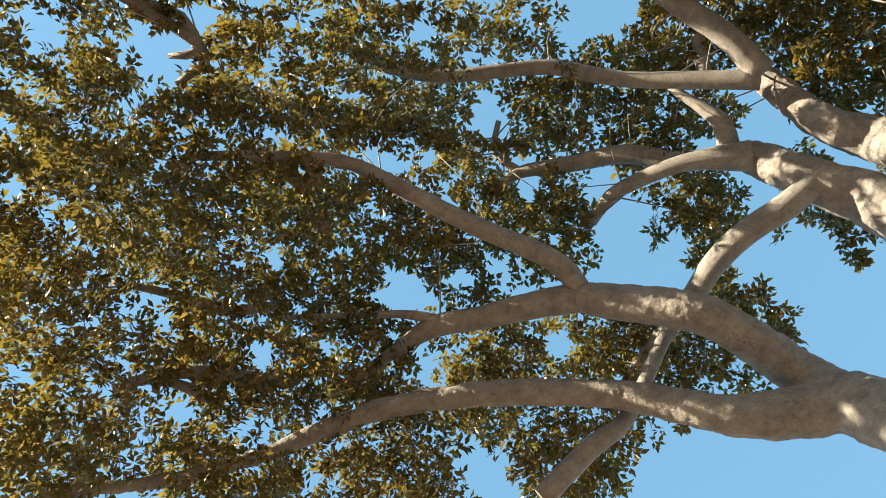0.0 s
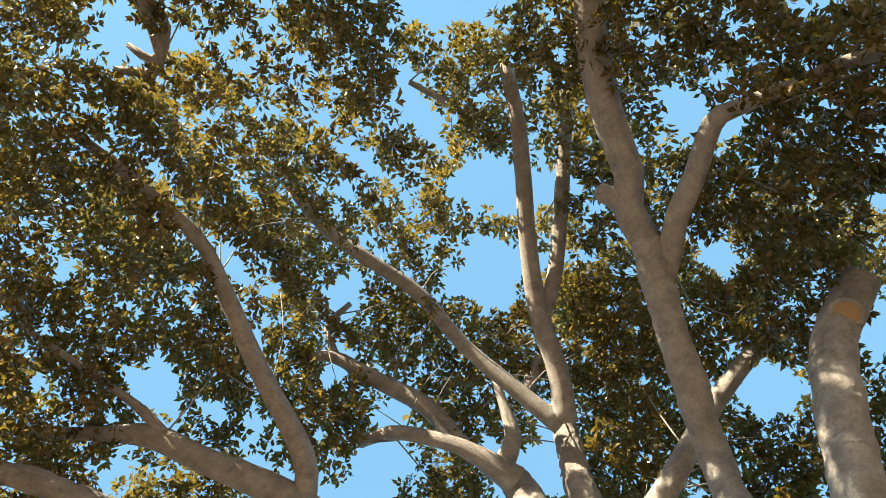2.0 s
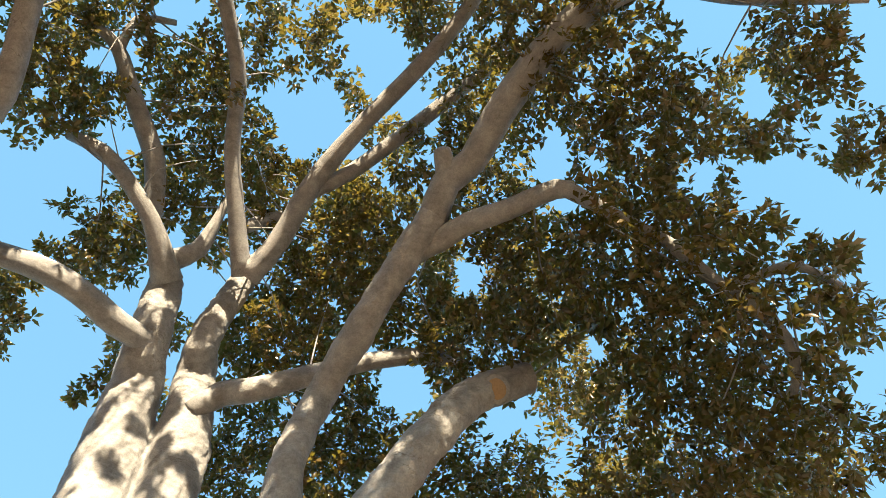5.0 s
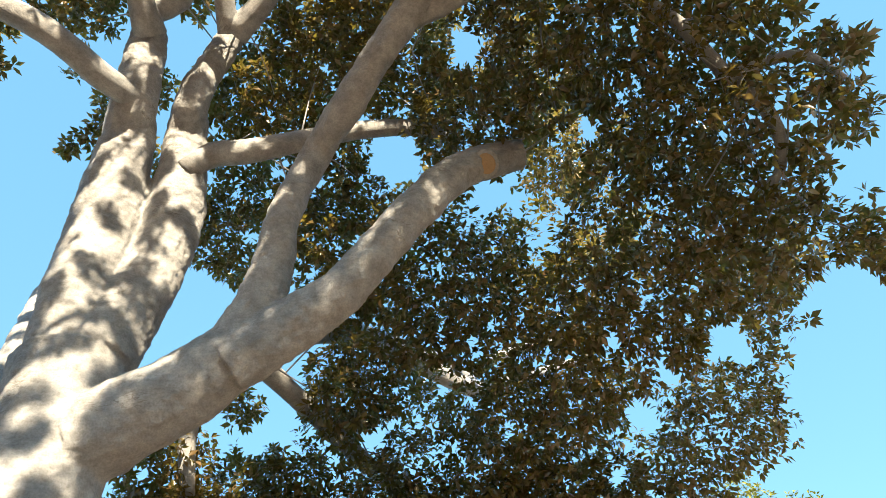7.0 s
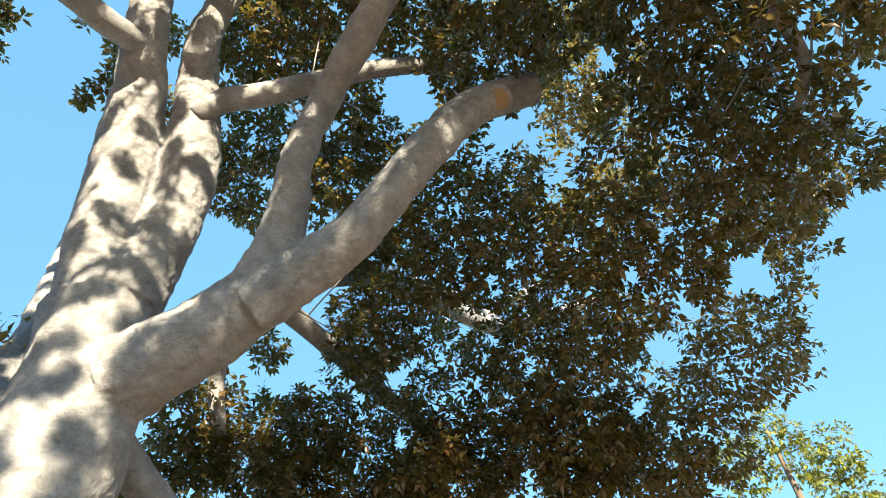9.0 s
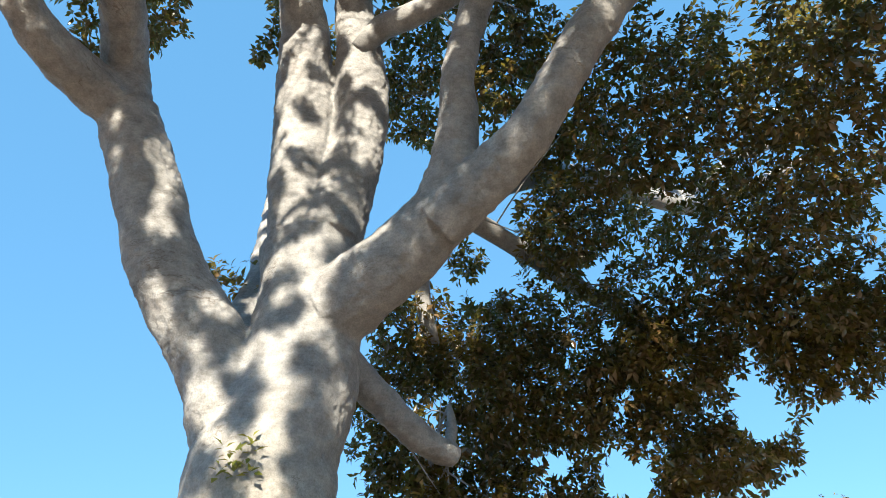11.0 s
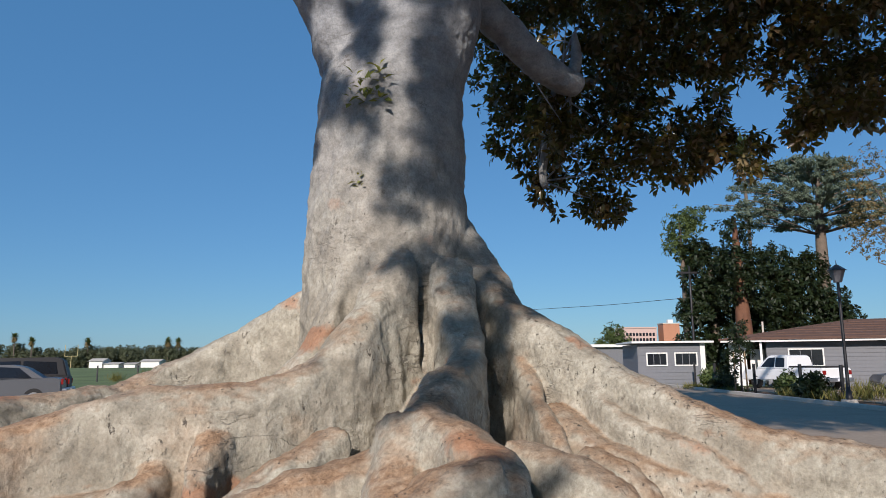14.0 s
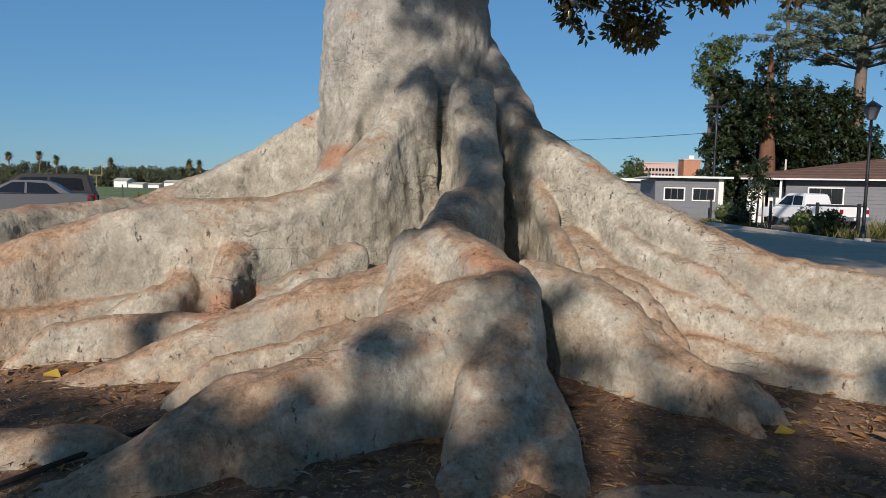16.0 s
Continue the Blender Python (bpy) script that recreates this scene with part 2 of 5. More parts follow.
def ridge(pts, floor=-0.3):
    """A buttress root: a tall rounded crest that widens to its foot in the soil. Rows of x, y, crest z, half width."""
    p, q = np.array(pts[-2]), np.array(pts[-1])
    d = (q - p) / np.linalg.norm(q[:2] - p[:2])
    fall = max(q[2], 0.15)
    pts = list(pts) + [(*(q[:2] + d[:2] * fall * 0.5), q[2] * 0.55, q[3] * 0.85), (*(q[:2] + d[:2] * fall * 0.95), -0.12, q[3] * 0.6)]
    c = spline(pts, 0.16)
    prof = [(-1.3, 0.0), (-1.14, 0.3), (-1.05, 0.6), (-0.92, 0.82), (-0.6, 0.955), (0, 1.0), (0.6, 0.955), (0.92, 0.82), (1.05, 0.6), (1.14, 0.3), (1.3, 0.0)]
    tang = np.gradient(c[:, :2], axis=0)
    verts, faces = [], []
    k = len(prof)
    for i, (x, y, z, w) in enumerate(c):
        d = tang[i] / (np.linalg.norm(tang[i]) + 1e-9)
        s = np.array((d[1], -d[0]))
        h = z - floor
        for u, q in prof:
            wide = w * (1 if abs(u) < 1 else 1 + (abs(u) - 1) * min(0.9, h))
            drop = min(h, 2.2 * w) if q > 0.5 else h
            zz = z - (1 - q) * drop if q > 0.5 else floor + q * 2 * (z - 0.5 * min(h, 2.2 * w) - floor) * 0.98
            v = Vector((x + s[0] * u * wide, y + s[1] * u * wide, zz))
            lump = 0.05 * noise.noise(v * 1.9) + 0.03 * noise.noise(v * 4.6)
            verts.append((v.x + s[0] * lump * (1 if u > 0 else -1), v.y + s[1] * lump * (1 if u > 0 else -1), v.z + lump * (0.8 if q > 0 else 0)))
    for i in range(len(c) - 1):
        for j in range(k):
            a, b = i * k + j, i * k + (j + 1) % k
            faces.append((a, a + k, b + k, b))
    faces.append(tuple(range(k)))
    faces.append(tuple((len(c) - 1) * k + j for j in range(k - 1, -1, -1)))
    return verts, faces


def joined(name, pieces, mat, parent=None):
    verts, faces = [], []
    for v, f in pieces:
        o = len(verts)
        verts += list(v)
        faces += [tuple(i + o for i in g) for g in f]
    return raw(name, verts, faces, mat, parent)


# ---- the ground ----
def ground_height(x, y):
    d = math.hypot(x + 0.3, y - 7.2)
    mound = 0.52 * math.exp(-(d / 5.0) ** 2)
    near = 0.05 * noise.noise(Vector((x * 0.6, y * 0.6, 0))) + 0.02 * noise.noise(Vector((x * 2.6, y * 2.6, 1)))
    return mound + near * math.exp(-(d / 14) ** 2)


def build_ground():
    """One sheet, fine about the tree and coarse to the horizon."""
    def axis(lo, hi, mid):
        fine = np.arange(mid - 9, mid + 9.01, 0.2)
        outer = np.array([12, 16, 22, 30, 45, 70, 120, 250, 600, 1500, 3500])
        return np.concatenate([mid - outer[::-1], fine, mid + outer])
    xs, ys = axis(-1, 1, 0.0), axis(-1, 1, 5.0)
    verts = [(x, y, ground_height(x, y)) for y in ys for x in xs]
    w = len(xs)
    faces = [(j * w + i, j * w + i + 1, (j + 1) * w + i + 1, (j + 1) * w + i) for j in range(len(ys) - 1) for i in range(w - 1)]
    return tagged(raw("ground", verts, faces, SOIL), "dry brown soil strewn with leaf litter, turning to lawn", "ground", kind="structure")


ground = build_ground()

# ---- the fig tree: crest lines of roots, centre lines of limbs (x, y, z, radius) ----
ROOTS = {
    "a": [(-0.96, 7.9, 3, 0.25), (-1.43, 7.85, 2.47, 0.24), (-2.02, 7.8, 2.09, 0.2), (-2.71, 7.6, 1.7, 0.26), (-3.1, 7.2, 1.47, 0.24), (-3.38, 6.8, 1.44, 0.22), (-3.75, 6.3, 1.35, 0.2), (-4.03, 5.8, 1.25, 0.2), (-4.52, 5.3, 1.08, 0.18)],
    "b": [(-0.31, 6.83, 2.79, 0.22), (-0.52, 6.45, 2.29, 0.2), (-0.79, 6.16, 1.91, 0.2), (-1.19, 5.92, 1.58, 0.2), (-1.62, 5.73, 1.5, 0.25), (-2.26, 5.67, 1.43, 0.24), (-2.87, 5.5, 1.29, 0.22), (-3.36, 5.2, 1.12, 0.2), (-3.79, 4.9, 0.93, 0.18)],
    "c": [(0.24, 6.68, 2.7, 0.2), (0.32, 6.3, 2.09, 0.17), (0.34, 5.92, 1.72, 0.17), (0.13, 5.47, 1.55, 0.18), (0.02, 4.8, 1.37, 0.2), (0.24, 4.4, 1.27, 0.2), (0.39, 4.05, 1.14, 0.18), (0.36, 3.7, 0.91, 0.18), (0.29, 3.4, 0.71, 0.18), (0.19, 3.1, 0.44, 0.18), (0.12, 2.85, 0.26, 0.18), (0.06, 2.65, 0.09, 0.16)],
    "c2": [(0.4, 4, 1.13, 0.2), (0.06, 3.95, 1.06, 0.3), (-0.29, 3.75, 0.89, 0.26), (-0.64, 3.5, 0.74, 0.24), (-1.01, 3.35, 0.66, 0.22), (-1.25, 3.1, 0.51, 0.2), (-1.57, 2.95, 0.33, 0.18), (-1.85, 2.8, 0.21, 0.16)],
    "c3": [(-0.1, 4.7, 1.34, 0.24), (-0.19, 4.4, 1.06, 0.2), (-0.21, 4.1, 0.89, 0.16)],
    "d": [(-0.33, 4.8, 1.07, 0.24), (-0.71, 4.7, 1, 0.23), (-1.15, 4.6, 0.87, 0.22), (-1.62, 4.5, 0.66, 0.2), (-2.14, 4.4, 0.43, 0.18), (-2.6, 4.3, 0.26, 0.16), (-3.11, 4.2, 0.1, 0.14)],
    "e": [(-0.74, 5.5, 1.15, 0.22), (-1.11, 5.1, 0.94, 0.16), (-1.49, 4.95, 0.72, 0.15), (-1.96, 4.9, 0.67, 0.14), (-2.43, 4.85, 0.64, 0.14), (-2.77, 4.8, 0.58, 0.12), (-2.91, 4.7, 0.42, 0.1)],
    "e2": [(-1.65, 5.5, 1.15, 0.13), (-1.68, 5.3, 1.06, 0.11), (-1.65, 5, 0.75, 0.1)],
    "e3": [(-2.06, 5.5, 1.03, 0.12), (-2.08, 5.2, 0.84, 0.12), (-2.38, 5.1, 0.72, 0.1)],
    "f": [(-1.26, 5.8, 1.02, 0.16), (-1.97, 5.5, 0.8, 0.16), (-2.63, 5.25, 0.69, 0.15), (-3.22, 4.95, 0.62, 0.14), (-3.72, 4.8, 0.62, 0.2)],
    "g": [(0.29, 7.7, 3.41, 0.25), (0.56, 7.3, 2.81, 0.24), (0.86, 6.8, 2.27, 0.22), (1.3, 6.3, 1.88, 0.2), (1.73, 5.8, 1.57, 0.2), (2.06, 5.4, 1.34, 0.2), (2.4, 5.15, 1.2, 0.26), (2.72, 4.95, 1.13, 0.25), (3.08, 4.75, 1.06, 0.24), (3.61, 4.5, 0.91, 0.2)],
    "g2": [(1.06, 6, 1.3, 0.2), (1.41, 5.4, 1.02, 0.2), (1.98, 5.1, 0.83, 0.18), (2.47, 4.8, 0.73, 0.16), (3.07, 4.5, 0.67, 0.14)],
    "h": [(0.65, 5, 1.09, 0.16), (0.98, 4.6, 1.03, 0.17), (1.2, 4.4, 0.89, 0.17), (1.33, 4.2, 0.7, 0.15), (1.53, 4.05, 0.56, 0.12), (1.82, 3.95, 0.52, 0.08)],
    "h2": [(1.21, 5.3, 1.03, 0.12), (1.42, 4.95, 0.93, 0.11), (1.58, 4.75, 0.7, 0.1), (1.61, 4.6, 0.54, 0.09)],
    "i": [(1.66, 5, 0.61, 0.1), (2.08, 4.8, 0.54, 0.1), (2.41, 4.65, 0.46, 0.09), (2.71, 4.5, 0.45, 0.09), (3.17, 4.5, 0.44, 0.09)],
    "k2": [(0.43, 3.7, 0.79, 0.16), (0.5, 3.35, 0.52, 0.16), (0.54, 3.05, 0.33, 0.15), (0.57, 2.85, 0.21, 0.15), (0.61, 2.65, 0.08, 0.14)],
    "l": [(-0.88, 3.5, 0.63, 0.16), (-0.83, 3.2, 0.43, 0.14), (-0.72, 2.95, 0.27, 0.12)],
    "m": [(0.7, 2.9, 0.26, 0.09), (1.03, 2.85, 0.33, 0.08), (1.32, 2.85, 0.33, 0.08), (1.61, 2.8, 0.31, 0.07)],
    "n": [(-2.34, 3.3, 0.35, 0.16), (-2, 3.3, 0.38, 0.15), (-1.78, 3.35, 0.36, 0.12), (-1.57, 3.4, 0.33, 0.07)],
    "flute1": [(-0.01, 7.05, 3.14, 0.2), (0.0, 6.95, 2.56, 0.16), (-0.08, 6.85, 2.0, 0.13), (-0.12, 6.7, 1.5, 0.1)],
    "flute2": [(-0.87, 7.1, 3.36, 0.2), (-0.93, 6.95, 2.72, 0.2), (-1.05, 6.85, 2.15, 0.18), (-1.2, 6.75, 1.81, 0.16)],
    "p": [(0.85, 6.9, 2.08, 0.1), (0.89, 6.3, 1.64, 0.1), (0.95, 5.8, 1.3, 0.1), (1.01, 5.4, 1.1, 0.08)],
    "q": [(1.37, 6.1, 1.65, 0.1), (1.51, 5.65, 1.32, 0.1), (1.73, 5.3, 1.13, 0.09), (2.07, 5.05, 1.03, 0.08)],
    "u": [(1.38, 4.5, 0.78, 0.06), (1.47, 4.2, 0.66, 0.06), (1.65, 3.85, 0.49, 0.05)],
    "v": [(-0.58, 4.3, 0.78, 0.07), (-0.87, 4, 0.7, 0.07), (-1.31, 3.9, 0.58, 0.06)],
}
LEADERS = {
    "trunk": [(-0.47, 7.7, 1.61, 0.95), (-0.48, 7.7, 2.42, 0.93), (-0.43, 7.7, 3.65, 0.88), (-0.40, 7.68, 4.7, 0.83), (-0.12, 7.58, 5.6, 0.76), (-0, 7.4, 6.6, 0.68), (-0.01, 7.3, 7.62, 0.66)],
    "left_leader": [(-0.58, 7.75, 4.04, 0.4), (-0.63, 7.7, 4.65, 0.5), (-0.75, 7.65, 5.22, 0.54), (-1.07, 7.55, 6.0, 0.495), (-1.77, 7.2, 7.1, 0.465), (-2.16, 6.9, 8.18, 0.433), (-2.56, 6.6, 9.21, 0.404)],
    "left_low": [(-2.55, 6.6, 9.16, 0.342), (-3.04, 6.2, 9.35, 0.331), (-3.43, 5.47, 9.33, 0.259), (-4.11, 4.49, 10.05, 0.203), (-4.97, 3.23, 10.46, 0.188), (-5.87, 2.02, 10.56, 0.167), (-6.59, 1.26, 10.49, 0.142), (-7.33, 0.54, 10.27, 0.124), (-8.1, -0.6, 9.86, 0.104), (-8.64, -1.98, 9.38, 0.084)],
    "left_high": [(-2.55, 6.6, 9.16, 0.342), (-2.67, 6.3, 9.9, 0.311), (-2.57, 4.87, 10.06, 0.269), (-3.11, 4, 10.7, 0.265), (-3.37, 3.6, 11.01, 0.226)],
    "main_left": [(-0.01, 7.3, 7.62, 0.62), (-0.23, 7, 8.47, 0.42), (-0.2, 6.9, 9.53, 0.477), (-0.31, 6.35, 11.06, 0.37), (-0.41, 5.8, 11.4, 0.317), (-0.52, 5.3, 12.43, 0.274)],
    "main_mid": [(0.16, 7.1, 7.66, 0.5), (0.53, 6.8, 9.02, 0.4), (0.58, 6.5, 10.12, 0.404), (0.43, 6.05, 11.31, 0.298), (0.34, 5.5, 11.6, 0.241), (0.6, 5, 12.85, 0.216)],
    "brown": [(0.3, 7.1, 6.52, 0.5), (0.99, 6.5, 6.85, 0.445), (1.55, 6, 7.35, 0.397), (1.7, 5.5, 8.19, 0.27), (1.7, 5.1, 8.95, 0.215), (1.96, 4.7, 9.93, 0.203), (2.04, 3.89, 10.06, 0.221), (2.25, 2.91, 10.53, 0.212), (2.45, 2.14, 10.91, 0.226)],
    "stub": [(1.44, 6, 7.06, 0.352), (2.14, 5.4, 7.54, 0.327), (2.5, 4.9, 7.84, 0.276), (3.03, 4.3, 8.63, 0.27), (3.59, 3.9, 9.38, 0.257), (4.23, 3.6, 9.78, 0.245), (4.53, 3.45, 9.89, 0.232)],
    "low_right": [(0.22, 7.6, 6.29, 0.3), (0.65, 7.8, 6, 0.226), (1.12, 8.2, 5.7, 0.211), (1.62, 8.6, 5.46, 0.195), (2.07, 8.9, 5.37, 0.177)],
    "back": [(-0.94, 8.1, 6.5, 0.36), (-0.74, 8.5, 7.77, 0.247), (-0.63, 8.85, 9.05, 0.26), (-0.6, 9.3, 10.45, 0.256)],
}
BRANCHES = {
    "a1": [(-3.37, 3.6, 11.01, 0.226), (-3.9, 3.03, 11.14, 0.205), (-4.48, 2.49, 11.3, 0.183), (-5.03, 2, 11.55, 0.174), (-5.67, 1.65, 11.52, 0.107), (-6.52, 1.16, 11.33, 0.065)],
    "a1b": [(-4.85, 2.05, 11.51, 0.091), (-5, 1.67, 11.62, 0.083), (-5.26, 1.18, 11.68, 0.058), (-6.03, -0.19, 11.69, 0.041)],
    "a2": [(-3.33, 3.63, 11.01, 0.173), (-3.1, 3.04, 11.19, 0.16), (-3.26, 1.72, 11.59, 0.146), (-3.32, 0.6, 11.93, 0.13), (-3.39, -0.34, 12.13, 0.102), (-3.83, -1.4, 12.12, 0.084), (-4.33, -2.48, 11.96, 0.073)],
    "b0": [(-0.31, 5.8, 11.31, 0.183), (-0.86, 5.55, 11.14, 0.19), (-1.45, 5.26, 11.13, 0.183), (-2.06, 5.15, 11.2, 0.18), (-2.7, 5.29, 11.44, 0.164), (-4.07, 5.31, 11.58, 0.147), (-5.07, 5.32, 11.62, 0.113)],
    "b1": [(-0.51, 5.2, 12.23, 0.252), (-1.09, 4.44, 12.48, 0.143), (-1.89, 3.93, 12.81, 0.124), (-2.3, 3.85, 13.0, 0.11), (-2.72, 3.94, 13.27, 0.085)],
    "b2": [(-1.12, 4.51, 12.86, 0.16), (-1.44, 3.81, 13.3, 0.164), (-2.08, 3.11, 13.64, 0.145), (-2.65, 2.47, 13.9, 0.107), (-3.22, 2.31, 14.02, 0.068)],
    "b2b": [(-2.59, 2.56, 13.9, 0.078), (-2.54, 1.98, 14.12, 0.069), (-2.02, 1.79, 14.34, 0.05)],
    "b3": [(-0.58, 4.96, 12.47, 0.185), (-0.27, 4.7, 12.7, 0.151), (-0.19, 4.24, 13.11, 0.087), (-0.17, 3.9, 13.34, 0.059)],
    "c1": [(0.49, 4.63, 12.16, 0.164), (0.06, 3.89, 12.59, 0.139), (-0.41, 3.04, 13.08, 0.132), (-0.76, 2.02, 13.5, 0.129), (-1.24, 1.26, 13.68, 0.124), (-1.78, 0.42, 13.92, 0.12), (-2.09, -0.55, 14.12, 0.111)],
    "c2": [(0.58, 4.62, 12.16, 0.2), (0.81, 3.9, 12.43, 0.176), (0.95, 2.92, 12.84, 0.17), (1.28, 1.84, 13.14, 0.152), (1.66, 0.8, 13.31, 0.143), (1.96, -0.1, 13.49, 0.137), (2.17, -1.04, 13.71, 0.115)],
    "c3": [(0.87, 3.21, 12.77, 0.132), (1.44, 2.59, 13.07, 0.135), (2, 1.75, 13.45, 0.138), (2.58, 0.77, 13.84, 0.13), (3.15, -0.3, 14.01, 0.099)],
    "c4": [(0.21, 4.3, 13.18, 0.118), (0.56, 4.07, 13.46, 0.121), (1.12, 3.74, 13.73, 0.082)],
    "d1": [(2.47, 2.18, 10.9, 0.218), (2.45, 1.68, 11.13, 0.218), (2.67, 1.25, 11.24, 0.219), (2.74, 0.27, 11.34, 0.233), (3, -0.9, 11.44, 0.23), (3.32, -1.59, 11.35, 0.21), (3.88, -2.09, 11.25, 0.17), (4.6, -2.27, 10.97, 0.113), (5.26, -2.57, 10.63, 0.073), (5.97, -2.94, 10.16, 0.028)],
    "d1s": [(2.51, 1.73, 11.1, 0.148), (2.3, 1.41, 11.27, 0.14), (2.23, 1.31, 11.35, 0.124)],
    "d2": [(2.42, 2.71, 10.65, 0.117), (2.64, 2.37, 10.69, 0.163), (2.87, 1.94, 10.62, 0.161), (3.21, 1.52, 10.47, 0.151), (3.6, 0.95, 10.29, 0.14), (3.84, 0.87, 10.08, 0.109), (4.32, 0.85, 9.71, 0.086), (4.83, 0.81, 9.28, 0.084), (5.44, 0.93, 8.68, 0.089), (5.81, 0.94, 8.22, 0.087), (6.11, 1.17, 7.88, 0.066), (6.22, 1.56, 7.66, 0.04)],
    "d3": [(5.47, 0.92, 8.66, 0.075), (5.59, 0.53, 8.47, 0.06), (5.72, 0.26, 8.24, 0.051), (6.06, 0.22, 7.91, 0.038)],
    "e1": [(0.52, 6.1, 10.46, 0.161), (0.84, 5.9, 10.82, 0.193), (1.16, 5.54, 10.59, 0.189), (1.56, 5.3, 10.68, 0.175), (2.22, 4.97, 10.96, 0.155), (2.85, 4.67, 11.17, 0.142), (3.53, 4.4, 11.29, 0.127), (4.13, 4.32, 11.31, 0.084)],
    "f1": [(2.13, 7.8, 8.96, 0.179), (2.86, 8.2, 8.89, 0.167), (4.07, 8.8, 8.6, 0.155), (5.04, 9.3, 8.41, 0.136), (6.16, 9.8, 8.11, 0.104), (7.46, 10.2, 7.97, 0.075)],
    "f2": [(1.68, 7.4, 8.57, 0.169), (2.91, 8, 9.72, 0.22), (4.06, 8.4, 10.5, 0.239), (5.29, 8.8, 10.9, 0.232), (6.37, 9.2, 11.23, 0.232), (7.51, 9.6, 11.44, 0.219), (8.41, 10, 11.56, 0.164)],
    "f3": [(7.98, 9.8, 11.59, 0.124), (9.26, 10, 12.8, 0.12), (10.83, 10.2, 13.86, 0.114), (12.91, 10.4, 14.98, 0.091)],
    "f4": [(1.72, 8.6, 8.3, 0.136), (1.77, 8.8, 7.79, 0.125), (1.93, 9, 7.19, 0.097)],
    "f5": [(1.89, 9, 5.54, 0.09), (1.83, 9.5, 5.21, 0.08), (1.71, 9.7, 4.39, 0.06), (1.74, 9.7, 4.14, 0.05)],
    "f6": [(1.99, 8.9, 5.41, 0.089), (2.09, 8.9, 5.77, 0.082), (2.07, 8.9, 6.13, 0.033)],
    "f7": [(5.89, 9.6, 8.64, 0.079), (5.88, 9.6, 7.08, 0.075), (5.62, 9.5, 6.06, 0.072), (6.11, 9.5, 5.54, 0.044)],
    "f8": [(5.5, 9, 10.95, 0.173), (6.49, 9.1, 10.88, 0.214), (7.76, 9.3, 10.86, 0.186), (8.92, 9.4, 11.5, 0.119), (12.27, 9.6, 13.42, 0.094)],
    "g1": [(-2.63, -4.34, 12.17, 0.081), (-2.7, -3.75, 12.38, 0.083), (-2.76, -3.3, 12.41, 0.084), (-2.93, -2.81, 12.4, 0.076), (-3.51, -3.08, 12.39, 0.051)],
    "g2": [(-3.19, -3.35, 12.48, 0.042), (-2.92, -2.98, 12.44, 0.084), (-2.58, -3.38, 12.49, 0.083), (-2.64, -3.93, 12.4, 0.074)],
    "g4": [(0.52, -1.39, 13.62, 0.048), (0.96, -0.85, 13.62, 0.057)],
    "h1": [(-5.96, -0.26, 11.99, 0.064), (-6.28, -1.01, 11.65, 0.098), (-6.42, -1.9, 11.67, 0.071), (-6.69, -2.78, 11.77, 0.053)],
    "h2": [(-6.62, 0.43, 11.02, 0.069), (-6.74, -0.39, 10.82, 0.11), (-6.97, -1.28, 10.57, 0.098), (-7.38, -1.86, 10.28, 0.064)],
    "h3": [(-7.02, -0.4, 10.37, 0.057), (-7.01, -0.88, 10.47, 0.082), (-7.07, -1.38, 10.49, 0.057)],
    "h4": [(-5.69, 4.04, 9.44, 0.153), (-4.92, 4.49, 9.91, 0.15), (-4.45, 4.83, 10.2, 0.12), (-3.29, 5.03, 10.99, 0.101)],
}


def build_fig():
    tree = empty("fig_tree", "huge old fig with pale grey bark and sprawling buttress roots", "tree", at=(-0.4, 7.6, 0.0))
    back = Matrix.Translation((0.4, -7.6, 0))
    pieces = [ridge(p) for p in ROOTS.values()] + [tube(p, 20, 0.2, 0.05) for p in LEADERS.values()]
    # swelling foot under the crests
    pieces.append(tube([(-0.45, 7.6, -0.4, 1.3), (-0.45, 7.6, 0.5, 1.1), (-0.45, 7.65, 1.2, 0.98), (-0.45, 7.7, 1.9, 0.92)], 28, 0.2, 0.04))
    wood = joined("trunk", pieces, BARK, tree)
    wood.matrix_parent_inverse = back
    wood["label"] = "pale grey trunk with leaders and buttress roots"
    rm = wood.modifiers.new("weld", "REMESH")
    rm.mode, rm.voxel_size, rm.use_smooth_shade = "VOXEL", 0.022, True
    sm = wood.modifiers.new("soften", "SMOOTH")
    sm.factor, sm.iterations = 0.5, 2
    tex = bpy.data.textures.new("lumps", "CLOUDS")
    tex.noise_scale, tex.noise_depth = 0.32, 4
    dp = wood.modifiers.new("lumps", "DISPLACE")
    dp.texture, dp.strength, dp.mid_level, dp.texture_coords = tex, 0.075, 0.5, "LOCAL"
    tex = bpy.data.textures.new("wrinkles", "CLOUDS")
    tex.noise_scale, tex.noise_depth = 0.09, 3
    dp = wood.modifiers.new("wrinkles", "DISPLACE")
    dp.texture, dp.strength, dp.mid_level, dp.texture_coords = tex, 0.03, 0.5, "LOCAL"
    for p in BRANCHES.values():
        v, f = tube(p, 10, 0.2, 0.05)
        b = raw("branch", v, f, BARK, tree)
        b.matrix_parent_inverse = back
    return tree, back


fig, FIG_BACK = build_fig()

